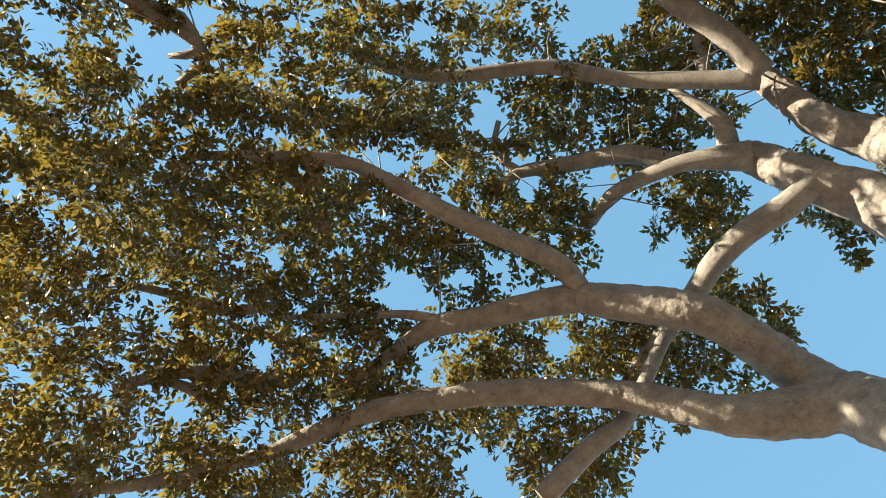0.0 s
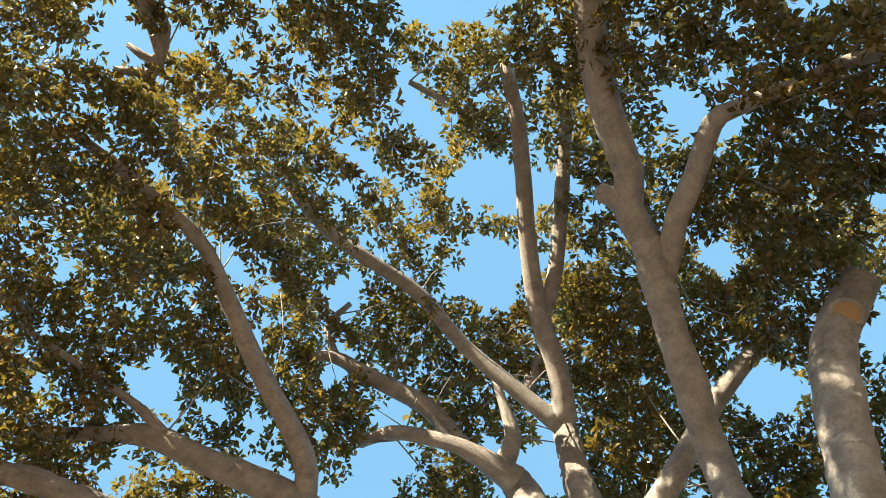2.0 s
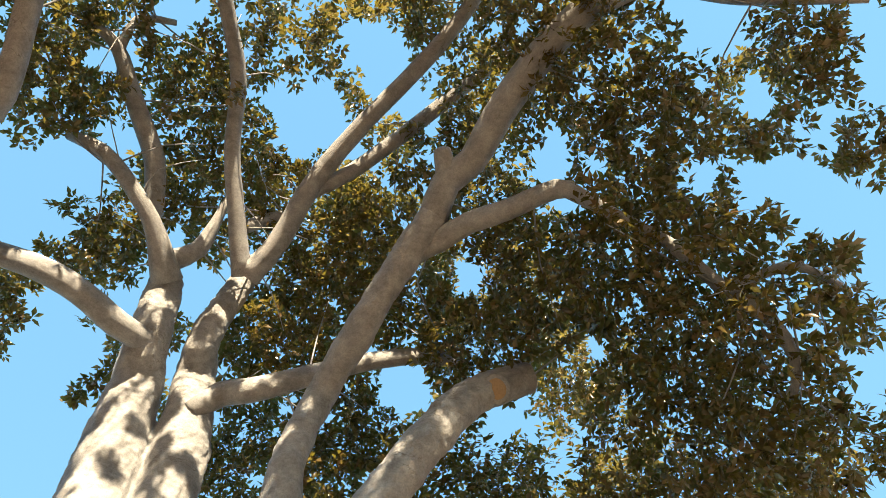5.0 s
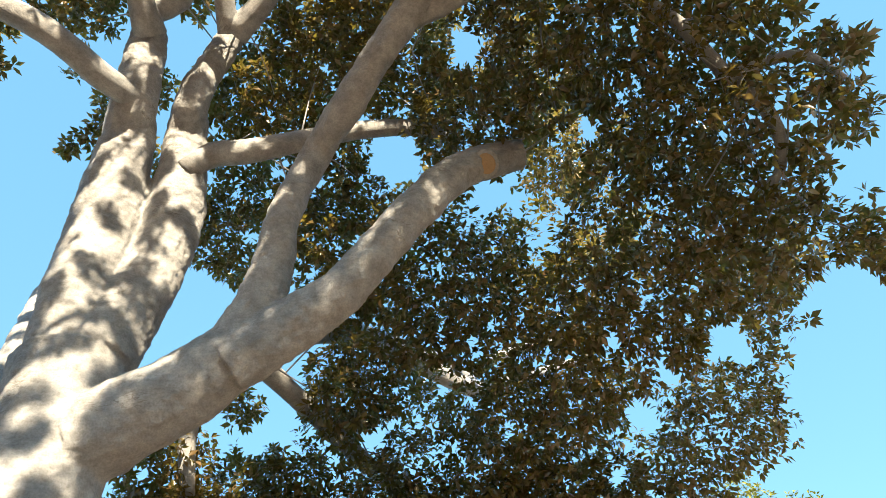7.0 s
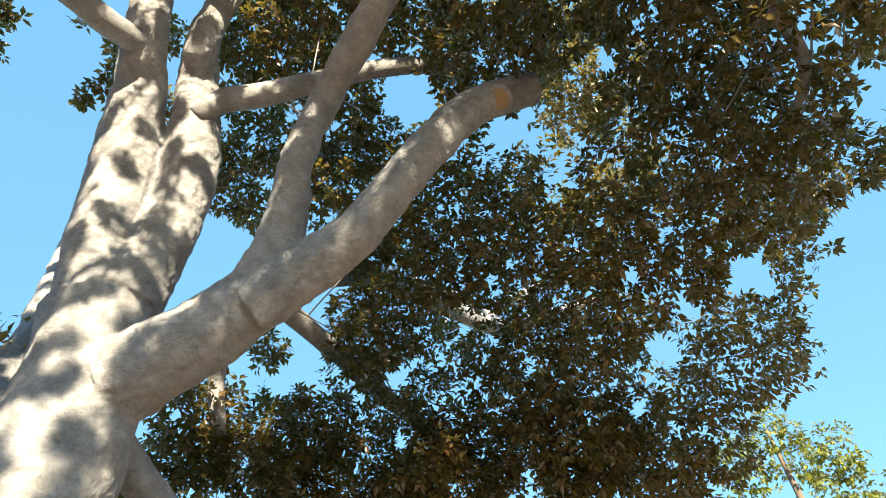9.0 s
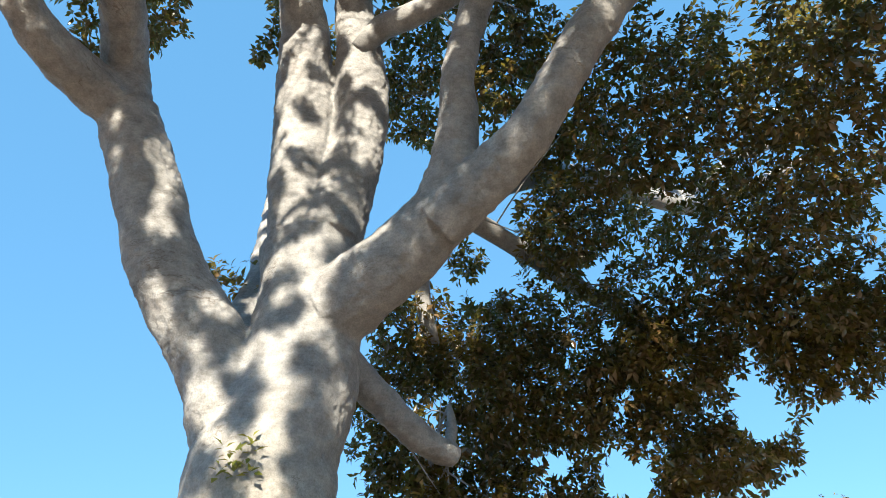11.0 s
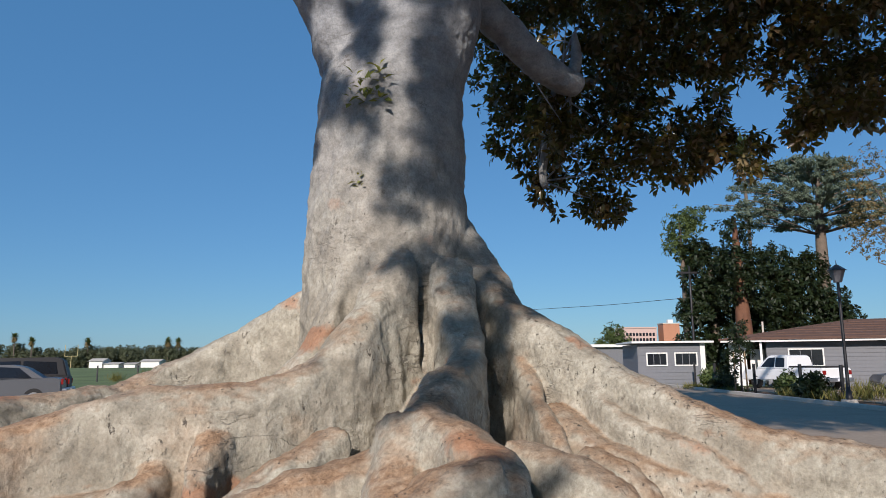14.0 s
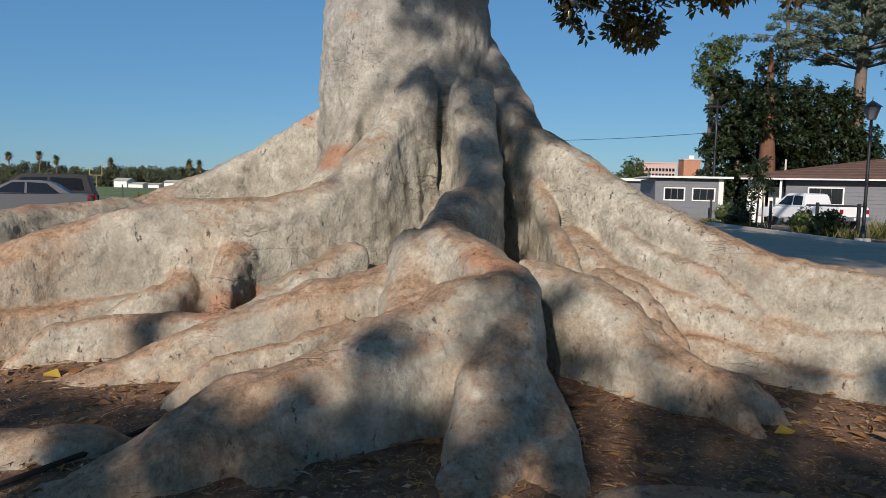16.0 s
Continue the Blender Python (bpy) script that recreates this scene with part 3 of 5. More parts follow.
# ---- the fig's crown: leafy masses (x, y, z, radius) and openings (start, way, width per metre) ----
CROWN = []
CROWN += [(-3.91, -4.52, 11.83, 1.36), (-6.07, -3.59, 11.26, 1.48), (-7.85, -2.32, 10.17, 1.52), (-4.04, -2.25, 12.32, 1.48), (-6.3, -0.96, 11.53, 1.5), (-7.72, 0.09, 10.48, 1.44), (-2.37, -0.63, 13.14, 1.64), (-4.65, 0.44, 12.88, 1.64), (-6.28, 1.12, 11.76, 1.29), (-7.23, 2.46, 10.9, 1.35), (-0.77, 1.25, 13.73, 1.04), (-1.56, 2.28, 14.05, 0.9), (-3.24, 3.14, 13.41, 1.1), (-5.2, 3.3, 12.18, 1.05), (-5.9, 4.85, 11.2, 1.19), (-0.39, 3.05, 13.92, 0.87), (-0.66, 4.03, 13.95, 0.99), (0.76, 3.88, 13.6, 0.93), (1.27, 4.67, 13.24, 0.8), (1.6, 5.44, 12.6, 0.93)]
CROWN += [(-1.87, 5.71, 13.2, 0.69), (-2.57, 6.66, 12.21, 0.84), (-4.19, 5.68, 12.12, 0.96), (-3.71, 6.65, 11.94, 0.66), (-4.7, 6.16, 11.28, 0.45), (-1.08, 7.34, 12.53, 0.7), (1.14, 6.02, 12.62, 0.69), (-5.39, -4.93, 10.38, 1.01), (-1.86, -3.83, 12.55, 0.98), (-0.37, -0.98, 13.24, 1.04)]
CROWN += [(4.14, 2.4, 10.86, 1.29), (3.98, 4.16, 10.89, 0.86), (2.43, 3.33, 13.75, 1.11), (3.22, 0.47, 13.99, 1.19), (2.43, 4.51, 13.36, 1.09), (4.78, 2.07, 10.24, 0.91), (1.9, 5.59, 13.23, 0.79), (1.68, -0.2, 14.36, 0.82), (0.36, 3.39, 14.05, 1.04), (-0.6, -2.34, 13.3, 1.38), (-1.04, -0.41, 13.72, 1.17), (3.78, 1.79, 12.27, 0.78), (0.17, 0.84, 14.29, 0.62)]
CROWN += [(3.84, -0.61, 11.46, 1.22), (4.68, -0.45, 10.5, 0.97), (5.29, 0.45, 9.13, 0.93), (4.63, 1.1, 9.52, 0.97), (5.46, 2, 9.11, 1.03), (4.59, 2.29, 10.23, 0.69), (6.03, 2.11, 8.59, 0.79), (4.45, 3.55, 11.07, 0.77), (4.5, 2.56, 11.94, 0.55), (3.94, 3.91, 12.09, 0.84), (2.34, 3.69, 13.44, 0.92), (2, 5.03, 13.32, 1.03), (2.9, 1.83, 13.23, 0.88), (2.88, -0.97, 12.31, 1.03), (5.61, -2.05, 10.29, 0.72), (5.91, -1.11, 10, 0.36), (-0.37, 1.44, 14.31, 0.81), (-1.38, 2.73, 14.44, 0.93), (-1.17, 4.31, 14, 0.82), (-2.03, 5.26, 13.52, 0.8)]
CROWN += [(-2.88, 3.25, 13.56, 0.76), (-4.49, 1.7, 12.88, 0.94), (-4.14, 5.09, 12.26, 0.69), (-2.72, 6.72, 12.61, 0.56), (-1.86, 1.23, 14.03, 1.07), (1.52, -0.7, 14.06, 0.89), (0.19, 3.28, 14.35, 0.63)]
CROWN += [(5.09, 1.16, 9.04, 1.06), (5.92, 0.83, 8.13, 0.86), (5.95, 0.11, 8.03, 0.44), (6.24, 2, 8.1, 0.91), (6.78, 1.7, 7.26, 0.72), (6.98, 1.47, 6.71, 0.49), (6.16, 3.17, 8.85, 1.18), (6.2, 4.69, 8.66, 1.24), (7.26, 3.54, 8.3, 0.96), (7.81, 2.79, 8.01, 0.46), (5.38, 5.37, 9.6, 0.97), (4.01, 4.06, 11.48, 0.84), (4.51, 3.2, 11.23, 0.81), (3.69, 5.94, 10.83, 0.65), (1.97, 4, 12.92, 0.96), (1.44, 5.54, 12.65, 0.87), (0.51, 3.54, 13.79, 0.77), (-1.74, 5.49, 13.48, 0.83), (-2.22, 5.31, 13.49, 0.45), (-1.05, 7.26, 12.52, 0.39)]
CROWN += [(6.75, -1.38, 9.65, 0.51), (5.53, -0.82, 10.41, 0.75), (4.66, 0.23, 10.6, 1)]
CROWN += [(6.81, 4.1, 8.42, 1.24), (6.68, 2.8, 8.48, 1.15), (6.55, 5.56, 8.41, 1.24), (6.42, 7.15, 7.82, 1.29), (8.95, 5.3, 7.42, 1), (8.74, 6.66, 6.92, 1.21), (7.58, 7.47, 6.96, 1.21), (4.3, 8.55, 8.81, 0.87), (3.68, 9.48, 7.92, 0.84), (1.91, 10.15, 7.68, 0.88), (2.94, 10.06, 7.8, 0.83), (5.39, 8.74, 7.7, 1.04), (4.45, 7.9, 9.46, 0.88)]
CROWN += [(4.86, 5.98, 9.53, 1.36), (6.41, 5.33, 9.63, 1.26), (6.63, 7.27, 8.54, 1.27), (7.55, 6.41, 8.46, 0.95), (7.82, 7.39, 6.95, 0.77), (6.89, 8.06, 7.23, 0.98), (4.95, 8.71, 7.24, 1.09), (4.05, 7.95, 8.9, 0.84), (3.25, 9.24, 7.6, 0.93), (2.79, 9.39, 6.54, 0.97), (4.05, 9.3, 6.52, 0.98), (5.24, 8.74, 6.46, 0.87), (6.18, 8.43, 6.61, 0.53), (6.4, 8.55, 5.21, 0.41), (5.76, 8.86, 5.51, 0.51), (1.89, 9.58, 7.64, 0.75), (1.46, 10.19, 6.13, 0.62), (2.59, 10.19, 5.58, 0.88), (-2.77, 6.93, 11.69, 0.5), (-1.22, 7.33, 12.33, 0.37)]
CROWN += [(-3.89, 7.23, 11.07, 0.53)]
CROWN += [(1.81, 10.19, 4.71, 0.48), (2.49, 10.13, 4.41, 0.52), (3.31, 9.94, 4.97, 0.71), (4.18, 9.82, 5.01, 0.62), (4.66, 9.56, 5.75, 0.71), (3.38, 9.74, 6.04, 0.99), (1.33, 10.09, 5.82, 0.63), (5.48, 9.59, 5.18, 0.39), (6.1, 9.14, 5.37, 0.43), (6.66, 8.78, 5.27, 0.35), (6.22, 8.6, 6.82, 0.86), (6.86, 7.71, 6.75, 0.43), (5.31, 8.94, 6.81, 0.87), (1.44, 9.26, 7.81, 0.72)]
CROWN += [(2.83, 6.13, 12.12, 0.81), (3.43, 6.08, 11.32, 0.67), (3.83, 4.99, 12.36, 0.63), (4.46, 3.55, 10.67, 0.6), (1.69, 6.7, 12.67, 0.57), (1.78, 4.89, 13.79, 0.72)]
CROWN += [(3.04, 6.26, 11.49, 0.68), (3.94, 6.51, 10.29, 0.74), (2.38, 5.77, 12.34, 0.59), (1.25, 7.71, 12.13, 0.45), (3.42, 3.91, 12.57, 0.69), (1.17, 4.12, 13.86, 0.6)]
CROWN += [(3.08, 7.14, 11.46, 0.8), (1.88, 7.34, 12.01, 0.6), (3.77, 7.73, 10.71, 0.71), (5.21, 6, 9.93, 0.85), (4.59, 7.24, 10.02, 0.79), (2.06, 8.32, 11.45, 0.41)]
CROWN += [(1.7, 7.84, 11.25, 0.7), (1.18, 7.64, 11.87, 0.41), (2.9, 6.91, 11.05, 0.76), (2.62, 6.29, 11.57, 0.56), (1.42, 6.93, 12.59, 0.51), (3.73, 7.35, 10.39, 0.77)]
CROWN += [(1.26, 4.4, 13.91, 0.63), (-0.11, 5.01, 13.98, 0.47), (3.1, 4.64, 12.88, 0.7)]
CROWN += [(-3.34, -2.59, 14.86, 1.26), (-2.12, -1.47, 15.22, 1.27), (-2.35, 0.16, 15.28, 0.98), (-4.93, -1.09, 14.65, 1.31), (-5.23, -4.67, 13.7, 1.37), (-6.37, -2.77, 13.8, 1.14), (-6.54, 3.73, 13.01, 0.95)]
CROWN += [(1.97, 10.3, 4.19, 0.33), (2.81, 10.14, 4.04, 0.39), (3.78, 9.89, 4.58, 0.48), (2.98, 9.98, 5.18, 0.71), (2.04, 10.18, 5.26, 0.63), (4.79, 9.86, 4.73, 0.4), (1.19, 10.05, 6.7, 0.55)]
CROWN += [(1.13, 0.24, 14.14, 0.51), (0.69, 2.31, 14.49, 0.59), (-3.20, -3.69, 12.86, 0.39), (-5.21, 1.55, 12.72, 0.59), (-3.38, 2.48, 14.22, 0.59), (-4.98, 4.70, 13.07, 0.64), (-0.40, 6.76, 13.46, 0.50), (0.13, 8.19, 13.11, 0.58), (-2.12, -0.96, 14.63, 0.64), (6.77, -1.82, 12.61, 0.69), (7.75, 4.47, 13.65, 1.17), (-4.80, 5.17, 12.79, 0.64), (-3.29, 2.05, 14.26, 0.53), (1.74, -1.46, 14.57, 0.75), (6.88, 4.07, 14.34, 0.86), (2.02, 3.92, 16.08, 0.74), (7.02, 4.52, 12.89, 0.92), (9.56, 3.48, 9.63, 0.96), (9.64, 4.51, 8.96, 0.85), (6.47, -0.22, 8.59, 0.47), (-2.27, 6.81, 12.63, 0.48), (5.29, 3.20, 14.27, 0.69), (7.75, 4.66, 10.94, 0.75), (10.16, 4.86, 7.91, 0.75), (-1.32, 7.34, 12.32, 0.37), (2.63, 9.16, 8.90, 0.39), (5.95, 8.41, 9.58, 0.64), (6.96, 8.82, 5.77, 0.59), (6.25, 9.38, 5.63, 0.59), (7.64, 7.80, 6.59, 0.79), (4.60, 9.20, 9.58, 0.64), (1.52, 7.88, 11.89, 0.53), (-2.36, 6.41, 10.91, 0.38), (4.28, 10.09, 5.04, 0.57), (3.57, 10.47, 4.69, 0.47), (2.50, 10.39, 4.11, 0.34), (1.99, 10.43, 4.40, 0.36), (5.37, 8.85, 5.30, 0.54), (5.20, 9.11, 4.88, 0.36), (5.96, 8.52, 5.17, 0.54), (1.37, 10.32, 5.12, 0.45)]
CROWN += [(0.56, 0.61, 15.19, 0.55), (-3.14, 1.62, 14.87, 0.50), (-4.64, 2.23, 13.85, 0.43), (4.49, 6.14, 13.30, 0.58), (7.34, 1.72, 7.32, 0.43), (7.40, 2.36, 6.97, 0.27), (7.60, 1.80, 6.91, 0.35), (7.03, 1.96, 7.64, 0.35), (6.82, -0.10, 8.29, 0.39), (7.48, 2.19, 6.98, 0.27), (6.80, 9.05, 5.50, 0.49), (7.56, 8.06, 6.26, 0.49), (6.09, 9.53, 5.51, 0.59), (7.02, 8.31, 6.67, 0.59)]
CROWN += [(-3.57, -0.86, 11.57, 0.34), (-3.54, 0.21, 11.62, 0.36), (-3.77, -1.53, 11.64, 0.35), (-3.65, 1.42, 11.70, 0.28), (1.01, 1.71, 15.06, 0.50), (0.72, -0.06, 15.19, 0.50), (-2.67, -0.17, 13.57, 0.44), (-3.35, 0.57, 13.36, 0.44), (-3.10, 2.54, 14.20, 0.48), (-4.47, 2.35, 12.77, 0.44), (-0.81, 0.55, 15.74, 0.52), (1.02, -2.04, 14.53, 0.43), (2.18, 2.19, 15.35, 0.52), (-3.04, -0.32, 12.42, 0.36)]
CROWN += [(-2.28, -1.15, 13.62, 0.54), (-1.45, -0.51, 13.75, 0.54), (-2.91, -0.34, 13.57, 0.49), (-1.95, 0.47, 14.21, 0.51), (-2.26, -2.14, 13.48, 0.49), (-3.10, -1.38, 13.45, 0.49), (-0.78, 0.87, 14.26, 0.46), (-2.86, 0.39, 13.58, 0.39), (5.53, 3.76, 13.88, 0.69), (4.95, 4.51, 14.46, 0.72), (4.05, 3.81, 15.02, 0.60), (-2.76, -2.24, 13.31, 0.59), (-2.23, -1.41, 13.53, 0.49), (9.44, 3.47, 8.02, 0.30), (5.70, 3.95, 13.86, 0.52)]
CROWN += [(-2.59, -0.31, 12.55, 0.41), (-3.33, 0.94, 12.34, 0.36), (-2.58, -1.29, 12.48, 0.41), (-2.56, 0.86, 13.03, 0.38), (-2.50, -2.66, 12.76, 0.47), (-2.85, -3.67, 12.39, 0.33), (-0.35, -1.68, 13.63, 0.49), (-3.58, -2.51, 12.54, 0.43)]
GAPS = []
GAPS += [(-2.31, -2.36, 9.24, -1.87, -2.69, 8.38, 0.037), (-4.09, -3.02, 8.34, -3.86, -3.43, 7.37, 0.0205), (0.04, 1.59, 9.61, 0.78, 1.75, 8.79, 0.0452), (-1.58, 1.01, 9.67, -1.04, 1.1, 8.87, 0.023), (-2.01, 1.74, 9.49, -1.53, 1.92, 8.66, 0.023), (-2, 2.99, 9.1, -1.51, 3.33, 8.22, 0.0534), (-1.8, 3.41, 8.95, -1.29, 3.8, 8.06, 0.037), (-1.27, 4.46, 8.42, -0.69, 4.98, 7.47, 0.0657), (-1.42, 5.01, 8.01, -0.86, 5.6, 7, 0.0904), (-3.32, 4.86, 7.59, -3, 5.43, 6.52, 0.1068), (-2.81, 5.45, 7.27, -2.43, 6.09, 6.16, 0.1233), (-3.59, 0.97, 9.17, -3.31, 1.05, 8.3, 0.0263)]
GAPS += [(-3.23, 1.56, 9.21, -2.9, 1.72, 8.34, 0.023), (-3.92, -0.53, 9.07, -3.67, -0.63, 8.19, 0.0181), (-4.81, -0.12, 8.62, -4.68, -0.18, 7.69, 0.0164), (-5.61, -0.61, 8.04, -5.58, -0.72, 7.03, 0.0205), (-3.33, 2.83, 8.79, -3.01, 3.15, 7.88, 0.0197)]
GAPS += [(-2.31, -2.4, 9.15, -2.07, -2.7, 8.33, 0.0452), (0.14, -0.43, 9.7, 0.69, -0.48, 8.96, 0.0411), (0.53, 0.48, 9.66, 1.12, 0.54, 8.91, 0.0493), (0.2, 1.28, 9.61, 0.75, 1.44, 8.85, 0.0452), (0.14, 1.79, 9.51, 0.68, 2.02, 8.74, 0.0263), (-3.59, 1.04, 9.03, -3.51, 1.18, 8.2, 0.0345), (-1.88, 2.98, 9.03, -1.59, 3.35, 8.2, 0.0493), (2.47, 2.2, 8.85, 3.31, 2.47, 7.99, 0.0279), (2.33, 3.55, 8.34, 3.15, 3.99, 7.42, 0.0411), (-1.52, 1.08, 9.6, -1.18, 1.22, 8.84, 0.0197)]
GAPS += [(0.22, -0.64, 9.77, 0.52, -0.63, 8.96, 0.0411), (0.51, 0.45, 9.75, 0.85, 0.59, 8.94, 0.0477), (0.09, 1.33, 9.67, 0.38, 1.58, 8.85, 0.037), (0.1, 1.72, 9.59, 0.39, 2.01, 8.76, 0.0247), (-3.46, 0.85, 9.07, -3.62, 1.04, 8.17, 0.0345), (-2.01, 2.98, 8.98, -1.99, 3.44, 8.08, 0.0493), (-1.81, 3.35, 8.86, -1.77, 3.85, 7.94, 0.0394), (-1.23, 4.09, 8.56, -1.11, 4.68, 7.6, 0.0452), (4.12, -1.01, 8.44, 4.91, -1.05, 7.47, 0.0312), (4.65, -0.34, 8.13, 5.5, -0.3, 7.12, 0.0493), (4.16, -0.08, 8.48, 4.95, -0, 7.52, 0.0279), (2.59, 2.15, 8.95, 3.18, 2.5, 8.04, 0.0312)]
GAPS += [(2.44, 3.35, 8.51, 3.02, 3.86, 7.55, 0.0247), (3.3, 0.36, 8.96, 3.98, 0.48, 8.06, 0.0164), (1.1, 1.37, 9.55, 1.51, 1.63, 8.72, 0.0164)]
GAPS += [(-1.74, 2.91, 9.09, -1.76, 3.42, 8.14, 0.0452), (-1.19, 4.5, 8.31, -1.14, 5.21, 7.25, 0.074), (4.77, -0.39, 8.14, 5.56, -0.3, 7.07, 0.0411), (5.23, -0.39, 7.75, 6.08, -0.29, 6.63, 0.0411), (5.77, -0.3, 7.21, 6.69, -0.19, 6.02, 0.0493), (6.07, 0.38, 6.83, 7.03, 0.57, 5.59, 0.0411), (6.48, 1.86, 5.83, 7.49, 2.24, 4.46, 0.074), (5.88, 2.77, 6.2, 6.81, 3.27, 4.89, 0.0329), (2.32, 3.67, 8.44, 2.8, 4.27, 7.41, 0.0279), (2.62, 2.2, 8.98, 3.14, 2.62, 8.01, 0.0263), (4.07, 2.05, 8.27, 4.78, 2.46, 7.22, 0.0181), (0.33, 1.8, 9.61, 0.57, 2.17, 8.72, 0.0247)]
GAPS += [(5.97, 0.98, 6.81, 6.91, 1.21, 5.64, 0.0247), (6.61, 2.41, 5.2, 7.64, 2.82, 3.83, 0.0986), (5.81, 2.87, 6.2, 6.73, 3.34, 4.95, 0.0312), (5.42, 3.88, 5.9, 6.3, 4.47, 4.62, 0.023), (5.96, 0.6, 6.88, 6.9, 0.78, 5.72, 0.0329), (2.45, 3.55, 8.42, 2.95, 4.1, 7.45, 0.0279), (1.83, 6.21, 6.29, 2.26, 7.1, 5.05, 0.0263), (2.23, 6.07, 6.29, 2.71, 6.94, 5.05, 0.0205), (3.65, 5.01, 6.63, 4.3, 5.75, 5.43, 0.0263), (-0.86, 5.07, 7.87, -0.77, 5.81, 6.83, 0.0822), (5.31, 4.45, 5.44, 6.17, 5.12, 4.09, 0.0164), (3.22, 6.03, 5.67, 3.82, 6.89, 4.35, 0.0131)]
GAPS += [(5.04, 3.59, 6.62, 5.87, 4.14, 5.42, 0.0131)]
GAPS += [(4.66, 5.79, 4.51, 5.2, 6.67, 3.08, 0.035), (5.22, 5.38, 4.36, 5.83, 6.21, 2.92, 0.045), (3.73, 5.06, 6.61, 4.14, 5.85, 5.44, 0.0197), (3.16, 5.74, 6.21, 3.5, 6.61, 5, 0.0214), (2.77, 6.9, 4.43, 3.07, 7.91, 2.99, 0.0296), (3.4, 6.67, 4.28, 3.78, 7.66, 2.83, 0.0329), (-1.17, 5.2, 7.6, -1.36, 6.01, 6.56, 0.074), (1, 6.6, 5.98, 1.08, 7.58, 4.73, 0.0164), (1.75, 6.18, 6.36, 1.92, 7.11, 5.17, 0.0164), (-1.19, 4.56, 8.12, -1.38, 5.29, 7.15, 0.037)]
GAPS += [(3.53, 6.7, 4.22, 3.98, 7.57, 2.8, 0.0263), (4.57, 5.78, 4.77, 5.15, 6.54, 3.42, 0.037), (2.09, 6.54, 5.78, 2.36, 7.4, 4.55, 0.0082), (2.12, 6.14, 6.36, 2.39, 6.94, 5.2, 0.0099), (3.47, 6.38, 5.02, 3.91, 7.21, 3.69, 0.0131), (2.6, 7.39, 3.21, 2.93, 8.34, 1.66, 0.0411), (0.81, 7.71, 3.59, 0.92, 8.7, 2.09, 0.0411)]


# unseen shade-casting leaf masses added behind over open ground; last two clothe f5
CROWN += [(-6.8, -10.2, 6.2, 1.7), (-5.0, -10.0, 6.3, 1.7), (-3.2, -10.3, 6.2, 1.7), (-1.4, -10.2, 6.2, 1.7), (0.6, -10.4, 6.2, 1.6), (-7.6, -12.4, 5.4, 1.9), (-5.4, -12.9, 5.2, 2.0), (-2.6, -13.0, 5.2, 2.0), (0.4, -12.8, 5.0, 1.8), (-3.9, -7.1, 7.5, 0.9), (-3.9, -7.2, 8.7, 1.0), (-3.4, -6.7, 9.9, 1.3), (-3.2, -6.5, 11.4, 1.5), (-4.7, -7.5, 12.2, 1.6), (-2.5, -6.9, 12.9, 1.4), (3.4, -5.6, 12.3, 1.6), (5.0, -5.6, 12.0, 1.6), (6.6, -5.2, 11.5, 1.6), (4.6, -5.4, 10.6, 1.4), (6.2, -5.0, 10.3, 1.4), (-0.8, -5.6, 13.2, 1.5), (0.9, -5.7, 13.6, 1.5), (-0.4, -6.2, 15.0, 1.4), (2.3, -5.6, 11.8, 1.5), (1.2, -5.7, 12.0, 1.3), (1.8, 9.2, 4.8, 0.4), (1.75, 9.1, 5.4, 0.35)]


def leaf_mesh(pos, ax, up, length, width):
    """Folded five-point leaves, all at once: rows of base, axis, upward normal, length and width."""
    side = np.cross(ax, up)
    side /= np.linalg.norm(side, axis=1)[:, None] + 1e-9
    nrm = np.cross(side, ax)
    l, w = length[:, None], width[:, None]
    mid = pos + ax * l * 0.5 - nrm * l * 0.02
    left = pos + ax * l * 0.48 + side * w * 0.5 + nrm * w * 0.14
    right = pos + ax * l * 0.48 - side * w * 0.5 + nrm * w * 0.14
    tip = pos + ax * l - nrm * l * 0.12
    v = np.stack([pos, left, mid, right, tip], 1).reshape(-1, 3)
    base = np.arange(len(pos))[:, None] * 5
    f = np.concatenate([base + np.array([[0, 2, 1]]), base + np.array([[1, 2, 4]]), base + np.array([[0, 3, 2]]), base + np.array([[2, 3, 4]])])
    return v, f


def fast_mesh(name, v, f, mat):
    me = bpy.data.meshes.new(name)
    me.vertices.add(len(v))
    me.vertices.foreach_set("co", v.astype(np.float32).ravel())
    n = len(f)
    me.loops.add(3 * n)
    me.loops.foreach_set("vertex_index", f.astype(np.int32).ravel())
    me.polygons.add(n)
    me.polygons.foreach_set("loop_start", np.arange(0, 3 * n, 3, dtype=np.int32))
    me.polygons.foreach_set("loop_total", np.full(n, 3, dtype=np.int32))
    me.update(calc_edges=True)
    me.materials.append(mat)
    return me


def unit(v):
    return v / (np.linalg.norm(v, axis=-1, keepdims=True) + 1e-9)


